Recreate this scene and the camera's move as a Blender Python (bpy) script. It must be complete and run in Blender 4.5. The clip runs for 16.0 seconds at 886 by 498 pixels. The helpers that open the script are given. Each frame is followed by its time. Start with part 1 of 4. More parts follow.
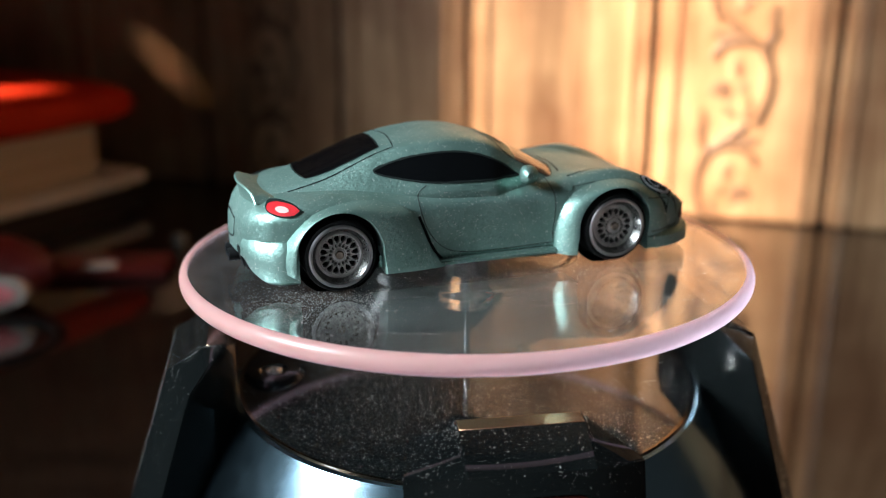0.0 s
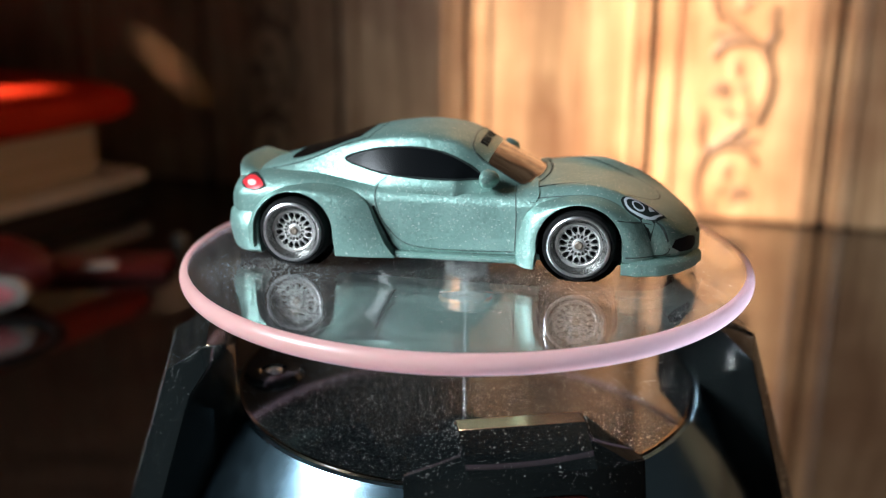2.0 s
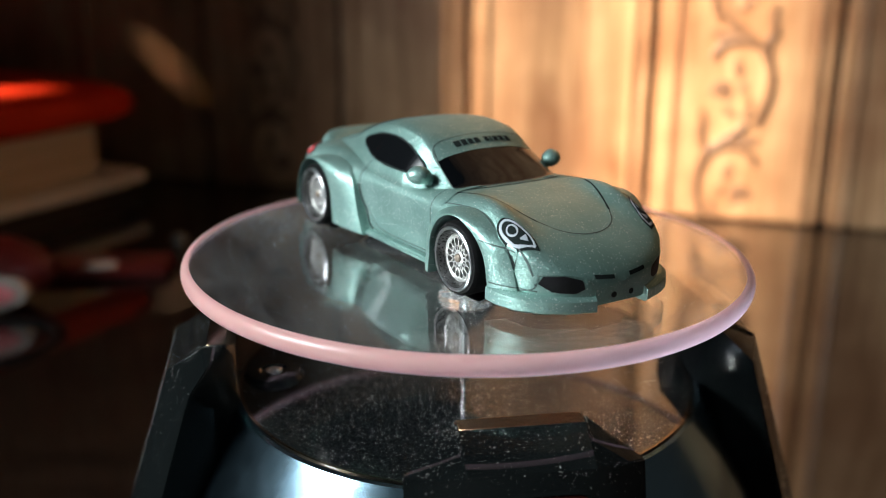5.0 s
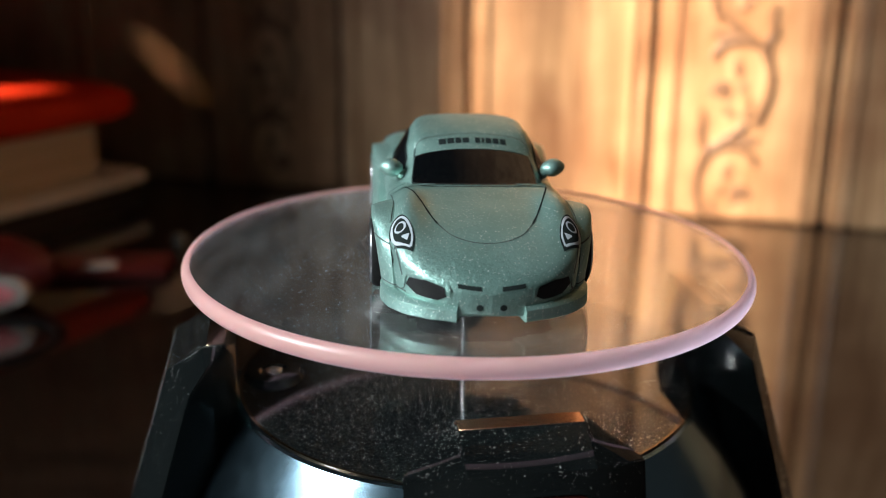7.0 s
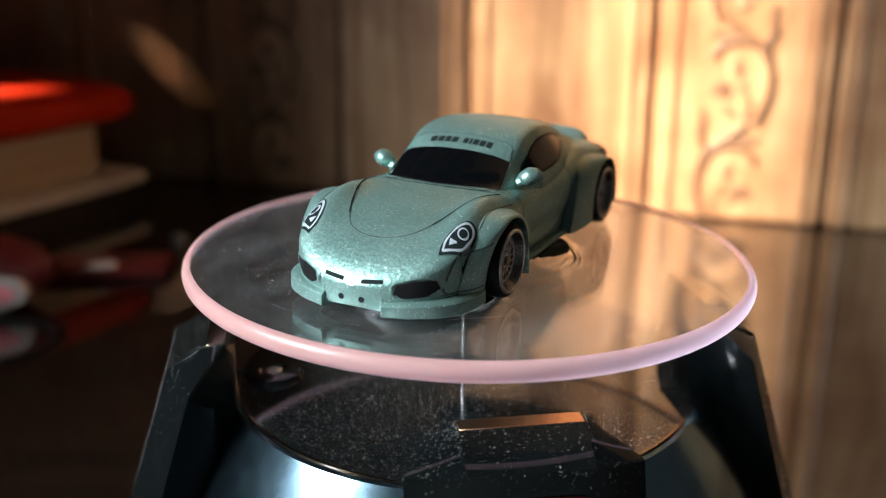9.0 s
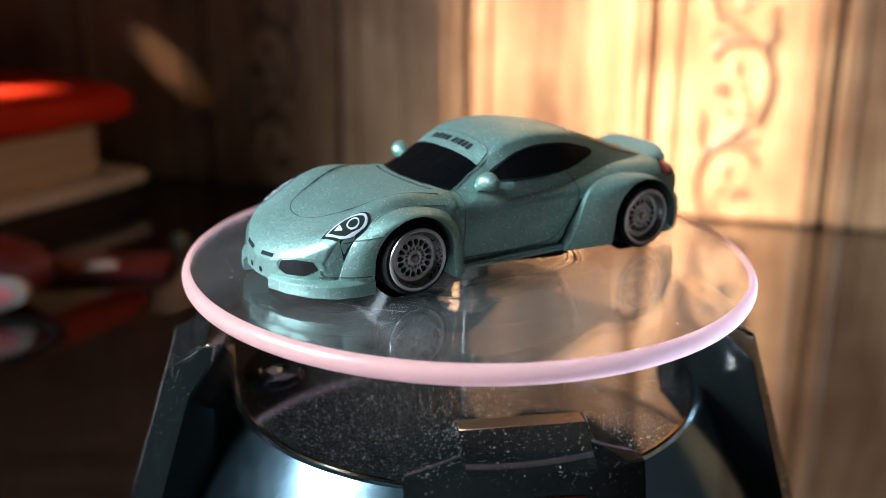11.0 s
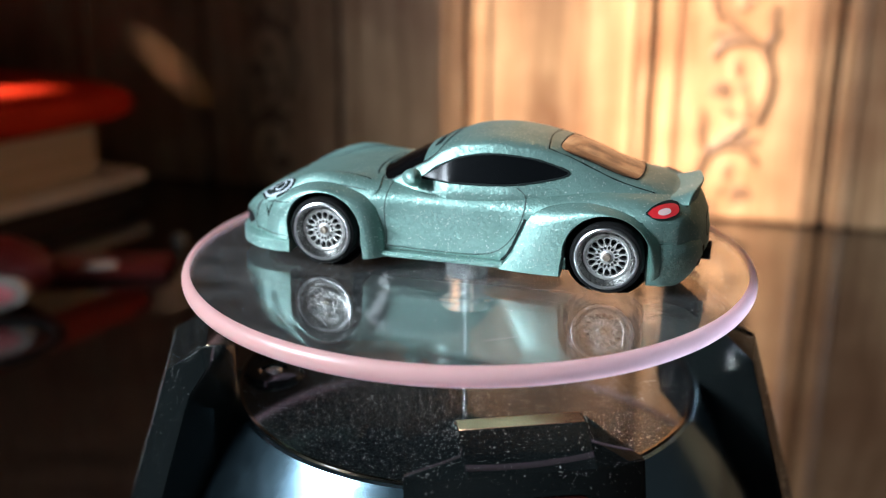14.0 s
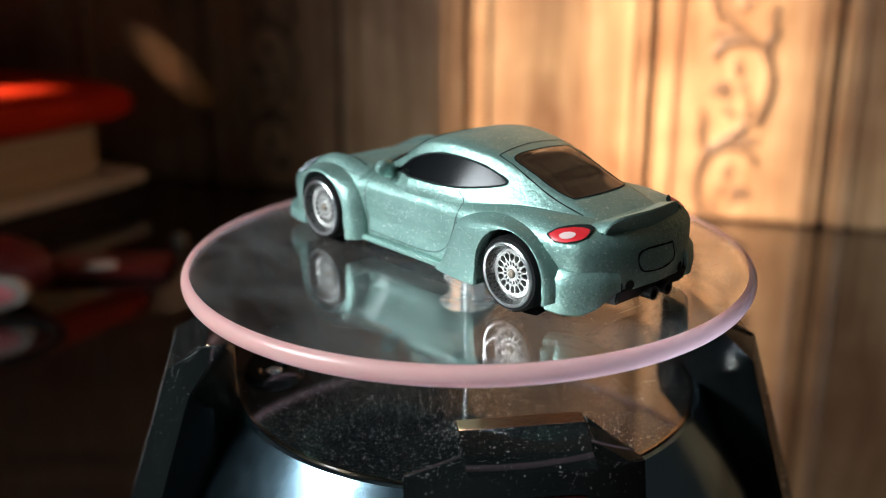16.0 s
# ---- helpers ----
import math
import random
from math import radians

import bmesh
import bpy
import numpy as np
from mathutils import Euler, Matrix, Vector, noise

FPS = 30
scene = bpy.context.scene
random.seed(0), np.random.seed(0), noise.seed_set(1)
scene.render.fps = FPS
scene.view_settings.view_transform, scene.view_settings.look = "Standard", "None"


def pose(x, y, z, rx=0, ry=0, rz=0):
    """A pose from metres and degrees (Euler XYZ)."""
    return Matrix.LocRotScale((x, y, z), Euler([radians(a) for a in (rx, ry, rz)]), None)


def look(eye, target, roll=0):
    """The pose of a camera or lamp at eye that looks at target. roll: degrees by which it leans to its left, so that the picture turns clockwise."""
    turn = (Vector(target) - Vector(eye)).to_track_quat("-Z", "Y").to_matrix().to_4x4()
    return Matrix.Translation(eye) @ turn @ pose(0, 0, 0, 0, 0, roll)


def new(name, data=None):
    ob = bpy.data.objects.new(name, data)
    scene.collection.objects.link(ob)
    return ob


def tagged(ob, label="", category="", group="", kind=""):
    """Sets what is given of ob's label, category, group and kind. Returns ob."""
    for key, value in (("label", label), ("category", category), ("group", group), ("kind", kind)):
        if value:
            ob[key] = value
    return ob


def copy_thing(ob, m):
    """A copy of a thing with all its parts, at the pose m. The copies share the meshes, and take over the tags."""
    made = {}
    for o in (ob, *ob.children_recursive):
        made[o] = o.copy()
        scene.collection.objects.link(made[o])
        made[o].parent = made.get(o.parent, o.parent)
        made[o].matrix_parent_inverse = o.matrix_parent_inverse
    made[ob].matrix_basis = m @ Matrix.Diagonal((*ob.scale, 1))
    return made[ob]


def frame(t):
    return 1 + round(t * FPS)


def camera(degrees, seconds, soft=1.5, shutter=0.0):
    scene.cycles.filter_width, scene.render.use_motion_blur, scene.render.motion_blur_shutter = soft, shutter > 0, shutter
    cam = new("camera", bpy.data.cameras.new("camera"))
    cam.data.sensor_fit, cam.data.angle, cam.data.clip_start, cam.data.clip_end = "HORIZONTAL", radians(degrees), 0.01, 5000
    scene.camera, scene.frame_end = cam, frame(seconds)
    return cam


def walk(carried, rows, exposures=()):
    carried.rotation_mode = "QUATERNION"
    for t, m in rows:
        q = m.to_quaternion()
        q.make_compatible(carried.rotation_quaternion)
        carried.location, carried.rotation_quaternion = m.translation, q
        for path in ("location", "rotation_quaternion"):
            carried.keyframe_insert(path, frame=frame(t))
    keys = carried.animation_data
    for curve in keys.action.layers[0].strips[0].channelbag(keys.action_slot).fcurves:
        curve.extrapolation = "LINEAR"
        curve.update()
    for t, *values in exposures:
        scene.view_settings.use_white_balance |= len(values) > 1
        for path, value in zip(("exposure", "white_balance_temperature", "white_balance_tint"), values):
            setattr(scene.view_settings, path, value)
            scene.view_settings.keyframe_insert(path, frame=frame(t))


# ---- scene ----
from mathutils.bvhtree import BVHTree

MM = 0.001
TOP = 80.0          # height of the turning plate over the desk, mm
SPAN = 16.0

# ---- camera ----
cam = camera(46.67, SPAN, soft=1.0)
EYE = (0.0, -0.1570, 0.1298)
AIM = (EYE[0] - 0.02324 * 0.2, EYE[1] + 0.95154 * 0.2, EYE[2] - 0.30658 * 0.2)
BASE = 1.75
LIGHTER = [(0.0, 0.20, 6300), (1.0, 0.20, 6300), (2.5, 0.22, 6200), (3.0, 0.08, 6300), (3.5, -0.18, 6500), (4.0, -0.15, 6500), (6.5, 0.0, 6500), (8.0, -0.03, 6500), (8.5, 0.05, 6400), (9.0, 0.23, 6300),
           (11.5, 0.58, 5900), (12.5, 0.62, 5800), (13.0, 0.60, 5800), (13.5, 0.52, 5800), (14.0, 0.18, 6000), (14.5, 0.12, 6200), (15.0, -0.28, 6500), (15.5, -0.28, 6500), (16.0, -0.10, 6500)]
walk(cam, [(0.0, look(EYE, AIM, 0.21)), (SPAN, look(EYE, AIM, 0.21))], [(t, BASE + s, k, 10) for t, s, k in LIGHTER])
cam.data.dof.use_dof = True
cam.data.dof.focus_distance = 0.140
cam.data.dof.aperture_fstop = 15.0

# ---- world, sun, window light ----
world = bpy.data.worlds.new("world")
world.use_nodes = True
scene.world = world
sky = world.node_tree.nodes.new("ShaderNodeTexSky")
sky.sky_type = "NISHITA"
sky.sun_disc = False
sky.sun_elevation = radians(36)
sky.sun_rotation = radians(-66)
sky.air_density = 0.4
sky.dust_density = 0.3
world.node_tree.links.new(sky.outputs["Color"], world.node_tree.nodes["Background"].inputs["Color"])
world.node_tree.nodes["Background"].inputs["Strength"].default_value = 0.05

SUN_WAY = Vector((1.0, 0.45, -0.80)).normalized()
sun_data = bpy.data.lights.new("sun", "SUN")
sun_data.energy = 7.4
sun_data.angle = radians(2.2)
sun_data.color = (1.0, 0.82, 0.62)
sun = new("sun", sun_data)
sun.matrix_world = look((-2, -0.9, 1.8), tuple(Vector((-2, -0.9, 1.8)) + SUN_WAY))

sky_data = bpy.data.lights.new("window_daylight", "AREA")
sky_data.shape = "RECTANGLE"
sky_data.size, sky_data.size_y = 0.24, 0.36
sky_data.energy = 4.9
sky_data.color = (0.86, 0.95, 1.0)
window_daylight = new("window_daylight", sky_data)
window_daylight.matrix_world = look((-0.49, -0.23, 0.33), (0.0, -0.23, 0.33 - 0.12))


# ---- materials ----
def shader(name, color, rough=0.5, metal=0.0, coat=0.0, ior=1.5):
    m = bpy.data.materials.new(name)
    m.use_nodes = True
    b = m.node_tree.nodes["Principled BSDF"]
    b.inputs["Base Color"].default_value = (*color, 1)
    b.inputs["Roughness"].default_value = rough
    b.inputs["Metallic"].default_value = metal
    b.inputs["Coat Weight"].default_value = coat
    b.inputs["IOR"].default_value = ior
    return m


def node(m, kind, **values):
    n = m.node_tree.nodes.new(kind)
    for key, value in values.items():
        n.inputs[key].default_value = value
    return n


def wire(m, a, out, b, inp):
    m.node_tree.links.new(a.outputs[out], b.inputs[inp])


def bsdf(m):
    return m.node_tree.nodes["Principled BSDF"]


def place(m, scale=(1, 1, 1)):
    co = node(m, "ShaderNodeTexCoord")
    mp = node(m, "ShaderNodeMapping", Scale=scale)
    wire(m, co, "Object", mp, "Vector")
    return mp


def ramp(m, stops):
    r = m.node_tree.nodes.new("ShaderNodeValToRGB")
    e = r.color_ramp.elements
    while len(e) < len(stops):
        e.new(0.5)
    for k, (p, c) in zip(e, stops):
        k.position, k.color = p, (*c, 1)
    return r


def mottled(m, stops, scale, detail=6.0, stretch=(1, 1, 1), bump=0.0, bump_scale=None, rough=None):
    """Colour between the stops by noise, a finer noise as relief, and roughness that varies."""
    mp = place(m, stretch)
    n = node(m, "ShaderNodeTexNoise", Scale=scale, Detail=detail, Roughness=0.6)
    wire(m, mp, "Vector", n, "Vector")
    r = ramp(m, stops)
    wire(m, n, "Fac", r, "Fac")
    wire(m, r, "Color", bsdf(m), "Base Color")
    n2 = node(m, "ShaderNodeTexNoise", Scale=bump_scale or scale * 6, Detail=4.0)
    wire(m, mp, "Vector", n2, "Vector")
    if bump:
        bp = node(m, "ShaderNodeBump", Strength=bump, Distance=0.0002)
        wire(m, n2, "Fac", bp, "Height")
        wire(m, bp, "Normal", bsdf(m), "Normal")
    if rough:
        rr = node(m, "ShaderNodeMapRange")
        rr.inputs["To Min"].default_value, rr.inputs["To Max"].default_value = rough
        wire(m, n2, "Fac", rr, "Value")
        wire(m, rr, "Result", bsdf(m), "Roughness")
    return m


def paint_material():
    """Grey-green hand-sprayed metallic paint: bright flakes that each lean their own way, over orange-peel relief."""
    m = shader("grey_green_paint", (0.25, 0.40, 0.355), 0.42, 0.72)
    mp = place(m)
    n = node(m, "ShaderNodeTexNoise", Scale=160.0, Detail=5.0)
    wire(m, mp, "Vector", n, "Vector")
    r = ramp(m, [(0.30, (0.185, 0.320, 0.280)), (0.70, (0.255, 0.405, 0.360))])
    wire(m, n, "Fac", r, "Fac")
    v = node(m, "ShaderNodeTexVoronoi", Scale=8000.0)
    wire(m, mp, "Vector", v, "Vector")
    sep = node(m, "ShaderNodeSeparateColor")
    wire(m, v, "Color", sep, "Color")
    fl = ramp(m, [(0.965, (0, 0, 0)), (0.995, (1, 1, 1))])
    wire(m, sep, "Red", fl, "Fac")
    mix = node(m, "ShaderNodeMix")
    mix.data_type = "RGBA"
    wire(m, fl, "Color", mix, "Factor")
    wire(m, r, "Color", mix, "A")
    mix.inputs["B"].default_value = (0.80, 0.88, 0.86, 1)
    wire(m, mix, "Result", bsdf(m), "Base Color")
    geo = node(m, "ShaderNodeNewGeometry")
    lean = node(m, "ShaderNodeVectorMath")
    lean.operation = "MULTIPLY_ADD"
    lean.inputs[1].default_value = (0.24, 0.24, 0.24)
    lean.inputs[2].default_value = (-0.12, -0.12, -0.12)
    wire(m, v, "Color", lean, 0)
    add = node(m, "ShaderNodeVectorMath")
    add.operation = "ADD"
    wire(m, geo, "Normal", add, 0)
    wire(m, lean, "Vector", add, 1)
    unit = node(m, "ShaderNodeVectorMath")
    unit.operation = "NORMALIZE"
    wire(m, add, "Vector", unit, 0)
    n2 = node(m, "ShaderNodeTexNoise", Scale=1500.0, Detail=3.0)
    wire(m, mp, "Vector", n2, "Vector")
    n3 = node(m, "ShaderNodeTexNoise", Scale=260.0, Detail=2.0)
    wire(m, mp, "Vector", n3, "Vector")
    b1 = node(m, "ShaderNodeBump", Strength=0.55, Distance=0.00014)
    wire(m, n2, "Fac", b1, "Height")
    wire(m, unit, "Vector", b1, "Normal")
    b2 = node(m, "ShaderNodeBump", Strength=0.20, Distance=0.0005)
    wire(m, n3, "Fac", b2, "Height")
    wire(m, b1, "Normal", b2, "Normal")
    wire(m, b2, "Normal", bsdf(m), "Normal")
    rr = node(m, "ShaderNodeMapRange")
    rr.inputs["To Min"].default_value, rr.inputs["To Max"].default_value = 0.38, 0.50
    wire(m, n3, "Fac", rr, "Value")
    wire(m, rr, "Result", bsdf(m), "Roughness")
    return m


def wood_material():
    m = shader("brown_wood", (0.45, 0.25, 0.12), 0.42)
    mp = place(m, (9.0, 9.0, 0.8))
    info = node(m, "ShaderNodeObjectInfo")
    add = node(m, "ShaderNodeVectorMath")
    add.operation = "ADD"
    wire(m, mp, "Vector", add, 0)
    wire(m, info, "Random", add, 1)
    n = node(m, "ShaderNodeTexNoise", Scale=14.0, Detail=8.0, Roughness=0.62, Distortion=1.2)
    wire(m, add, "Vector", n, "Vector")
    r = ramp(m, [(0.28, (0.30, 0.150, 0.066)), (0.50, (0.48, 0.275, 0.140)), (0.72, (0.64, 0.41, 0.23))])
    wire(m, n, "Fac", r, "Fac")
    n2 = node(m, "ShaderNodeTexNoise", Scale=3.0, Detail=3.0)
    wire(m, place(m, (6, 6, 6)), "Vector", n2, "Vector")
    mix = node(m, "ShaderNodeMix")
    mix.data_type, mix.blend_type = "RGBA", "MULTIPLY"
    mix.inputs["Factor"].default_value = 0.8
    r2 = ramp(m, [(0.36, (0.50, 0.36, 0.30)), (0.62, (1, 1, 1))])
    wire(m, n2, "Fac", r2, "Fac")
    wire(m, r, "Color", mix, "A")
    wire(m, r2, "Color", mix, "B")
    wire(m, mix, "Result", bsdf(m), "Base Color")
    bp = node(m, "ShaderNodeBump", Strength=0.3, Distance=0.0005)
    wire(m, n, "Fac", bp, "Height")
    wire(m, bp, "Normal", bsdf(m), "Normal")
    return m


def clear_material(name, color=(1, 1, 1), rough=0.0, ior=1.49):
    m = shader(name, color, rough, ior=ior)
    bsdf(m).inputs["Transmission Weight"].default_value = 1.0
    return m


PAINT = paint_material()
SEAM = shader("dark_seam", (0.010, 0.015, 0.014), 0.8, ior=1.2)
CAVITY = mottled(shader("black_plastic", (0.005, 0.005, 0.005), 0.55, ior=1.3), [(0.3, (0.003, 0.003, 0.003)), (0.7, (0.007, 0.007, 0.008))], 300, rough=(0.45, 0.65))
RUBBER = mottled(shader("tyre_rubber", (0.004, 0.004, 0.004), 0.5, ior=1.22), [(0.3, (0.0025, 0.0025, 0.0025)), (0.7, (0.006, 0.006, 0.006))], 500, bump=0.2, rough=(0.6, 0.8))
RIM = mottled(shader("silver_rim", (0.50, 0.50, 0.48), 0.45, 0.9), [(0.3, (0.42, 0.42, 0.40)), (0.7, (0.56, 0.56, 0.54))], 700, bump=0.15, rough=(0.38, 0.52))
LIP = mottled(shader("polished_lip", (0.24, 0.24, 0.235), 0.32, 0.95), [(0.3, (0.19, 0.19, 0.185)), (0.7, (0.29, 0.29, 0.28))], 500, rough=(0.22, 0.34))
BRIGHT = shader("bright_lip_edge", (0.62, 0.63, 0.63), 0.28, 1.0)
GLASS = shader("dark_clear_window", (0.002, 0.0025, 0.003), 0.04, ior=2.1)
SIDE_GLASS = shader("dark_side_window", (0.003, 0.0035, 0.004), 0.20, ior=1.27)
# darkened body colour stands for the shade inside shallow panel lines
GROOVE_SHADE = shader("groove_shade", (0.045, 0.072, 0.065), 0.6)
WINE = shader("dark_red_window", (0.035, 0.006, 0.005), 0.12)
WHITE = shader("white_marker", (0.36, 0.40, 0.43), 0.5)
RED = mottled(shader("red_paint", (0.55, 0.02, 0.03), 0.35), [(0.3, (0.48, 0.015, 0.02)), (0.7, (0.62, 0.03, 0.04))], 600, rough=(0.25, 0.4))
PALE = shader("pale_lamp_paint", (0.58, 0.42, 0.40), 0.4)


def smudged_acrylic():
    """Clear acrylic under a thin uneven film of dust and wiped smears."""
    m = clear_material("smudged_acrylic", (0.95, 0.97, 0.96))
    mp = place(m, (1, 2.6, 1))
    n = node(m, "ShaderNodeTexNoise", Scale=55.0, Detail=7.0, Roughness=0.65, Distortion=0.8)
    wire(m, mp, "Vector", n, "Vector")
    rr = node(m, "ShaderNodeMapRange")
    rr.inputs["From Min"].default_value, rr.inputs["From Max"].default_value = 0.35, 0.75
    rr.inputs["To Min"].default_value, rr.inputs["To Max"].default_value = 0.997, 0.972
    wire(m, n, "Fac", rr, "Value")
    wire(m, rr, "Result", bsdf(m), "Transmission Weight")
    return m


HAZY = clear_material("hazy_acrylic", (0.95, 0.97, 0.97), 0.03)
bsdf(HAZY).inputs["Transmission Weight"].default_value = 0.93
SMUDGED = smudged_acrylic()
WOOD = wood_material()
CARVED = mottled(shader("dark_carving", (0.17, 0.085, 0.042), 0.6), [(0.3, (0.13, 0.065, 0.032)), (0.7, (0.21, 0.11, 0.055))], 120, bump=0.3)


def rim_material():
    """Rounded milky edge of the acrylic plate; pink and lavender imitate light piped to it."""
    m = shader("frosted_acrylic_edge", (0.88, 0.47, 0.40), 0.32)
    b = bsdf(m)
    b.inputs["Transmission Weight"].default_value = 0.30
    b.inputs["Subsurface Weight"].default_value = 0.40
    b.inputs["Subsurface Radius"].default_value = (0.004, 0.003, 0.0035)
    b.inputs["Subsurface Scale"].default_value = 0.6
    through_light = node(m, "ShaderNodeBsdfTranslucent", Color=(0.88, 0.66, 0.80, 1))
    mix = node(m, "ShaderNodeMixShader", Fac=0.42)
    wire(m, b, "BSDF", mix, 1)
    wire(m, through_light, "BSDF", mix, 2)
    wire(m, mix, "Shader", m.node_tree.nodes["Material Output"], "Surface")
    return m


EDGE = rim_material()


def black_gloss():
    """Black polished plastic with faint wipe marks."""
    m = shader("black_glossy_plastic", (0.004, 0.005, 0.005), 0.08, ior=1.46)
    mp = place(m)
    n = node(m, "ShaderNodeTexNoise", Scale=900.0, Detail=2.0)
    wire(m, mp, "Vector", n, "Vector")
    rr = node(m, "ShaderNodeMapRange")
    rr.inputs["To Min"].default_value, rr.inputs["To Max"].default_value = 0.03, 0.10
    wire(m, n, "Fac", rr, "Value")
    wire(m, rr, "Result", bsdf(m), "Roughness")
    return m


BLACK = black_gloss()
CHROME = mottled(shader("dark_chrome", (0.20, 0.31, 0.38), 0.12, 1.0), [(0.3, (0.17, 0.27, 0.33)), (0.7, (0.23, 0.35, 0.42))], 60, rough=(0.15, 0.22))
STEEL = shader("steel_rod", (0.62, 0.64, 0.63), 0.25, 1.0)
SUN_SHEET = mottled(shader("pale_sheet", (0.75, 0.78, 0.80), 0.7), [(0.3, (0.70, 0.73, 0.75)), (0.7, (0.80, 0.83, 0.85))], 20)
DULL = shader("dull_metal", (0.16, 0.15, 0.13), 0.45, 0.8)
# brown tint imitates the wall mirrored in the black lip and ledges
BROWN_TINT = shader("brown_wall_tint", (0.16, 0.125, 0.08), 0.14, 1.0)
# orange metal puts the sunlit wall's reflection into the front ledge's colour
ORANGE_TINT = shader("orange_wall_tint", (0.72, 0.42, 0.26), 0.22, 1.0)
DUST = shader("grey_dust", (0.46, 0.45, 0.42), 0.9)
DESK = mottled(shader("dark_lacquered_desk", (0.009, 0.004, 0.0025), 0.4, coat=1.0, ior=1.15), [(0.3, (0.005, 0.0025, 0.0015)), (0.7, (0.012, 0.006, 0.0035))], 8, stretch=(1, 8, 1), rough=(0.3, 0.5), bump_scale=40)
bsdf(DESK).inputs["Coat IOR"].default_value = 2.4
bsdf(DESK).inputs["Coat Roughness"].default_value = 0.05
PLASTER = mottled(shader("wall_plaster", (0.022, 0.018, 0.015), 0.85), [(0.3, (0.018, 0.015, 0.012)), (0.7, (0.026, 0.021, 0.017))], 6, bump=0.2)


# ---- mesh helpers (millimetres in, metres out) ----
def link(name, bm, material, parent=None, smooth=True, label="", kind=""):
    me = bpy.data.meshes.new(name)
    bmesh.ops.recalc_face_normals(bm, faces=bm.faces)
    bm.to_mesh(me)
    bm.free()
    me.materials.append(material)
    if smooth:
        me.polygons.foreach_set("use_smooth", [True] * len(me.polygons))
        me.set_sharp_from_angle(angle=radians(38))
    ob = new(name, me)
    ob.parent = parent
    return tagged(ob, label, kind=kind)


def raw(verts, faces):
    bm = bmesh.new()
    vs = [bm.verts.new((x * MM, y * MM, z * MM)) for x, y, z in verts]
    for f in faces:
        try:
            bm.faces.new([vs[i] for i in f])
        except ValueError:
            pass
    return bm


def part(name, bm, material, parent, label="", smooth=True, kind=""):
    return link(name, bm, material, parent, smooth, label, kind)


def grid(points, close_u=False, close_v=False):
    """Faces over rows of points."""
    nu, nv = len(points), len(points[0])
    verts = [p for row in points for p in row]
    faces = []
    for i in range(nu if close_u else nu - 1):
        for j in range(nv if close_v else nv - 1):
            a, b = i * nv + j, ((i + 1) % nu) * nv + j
            c, d = ((i + 1) % nu) * nv + (j + 1) % nv, i * nv + (j + 1) % nv
            faces.append((a, b, c, d))
    return verts, faces


def lathe(profile, n=64, axis="z"):
    """A closed or open profile of (radius, height), turned about an axis."""
    rows = []
    for k in range(n):
        a = 2 * math.pi * k / n
        rows.append([(r * math.cos(a), r * math.sin(a), h) if axis == "z" else (r * math.cos(a), h, r * math.sin(a)) for r, h in profile])
    return grid(rows, close_u=True)


def box(x0, x1, y0, y1, z0, z1, bevel=0.0, seg=2):
    bm = raw([(x, y, z) for x in (x0, x1) for y in (y0, y1) for z in (z0, z1)],
             [(0, 1, 3, 2), (4, 6, 7, 5), (0, 4, 5, 1), (2, 3, 7, 6), (0, 2, 6, 4), (1, 5, 7, 3)])
    if bevel:
        bmesh.ops.bevel(bm, geom=bm.edges[:], offset=bevel * MM, segments=seg, affect="EDGES")
    return bm


def tube(points, radius, sides=6, taper=None):
    pts = [Vector(p) for p in points]
    rows = []
    for i, p in enumerate(pts):
        d = (pts[min(i + 1, len(pts) - 1)] - pts[max(i - 1, 0)]).normalized()
        a = d.cross(Vector((0, 0, 1)) if abs(d.z) < 0.9 else Vector((0, 1, 0))).normalized()
        b = d.cross(a)
        r = radius * (taper[i] if taper else 1)
        rows.append([tuple(p + r * (a * math.cos(t) + b * math.sin(t))) for t in [2 * math.pi * k / sides for k in range(sides)]])
    v, f = grid(rows, close_v=True)
    n = len(v)
    f.append(tuple(range(sides)))
    f.append(tuple(range(n - sides, n)))
    return v, f


def merged(*pieces):
    verts, faces = [], []
    for v, f in pieces:
        k = len(verts)
        verts += list(v)
        faces += [tuple(i + k for i in q) for q in f]
    return raw(verts, faces)


def smooth_line(points, n):
    """Catmull-Rom through points of any dimension, n steps."""
    p = [np.array(q, float) for q in points]
    p = [2 * p[0] - p[1]] + p + [2 * p[-1] - p[-2]]
    out = []
    for k in range(n + 1):
        s = k / n * (len(p) - 3)
        i = min(int(s), len(p) - 4)
        t = s - i
        a, b, c, d = p[i:i + 4]
        out.append(0.5 * (2 * b + (c - a) * t + (2 * a - 5 * b + 4 * c - d) * t * t + (3 * b - 3 * c + d - a) * t ** 3))
    return out


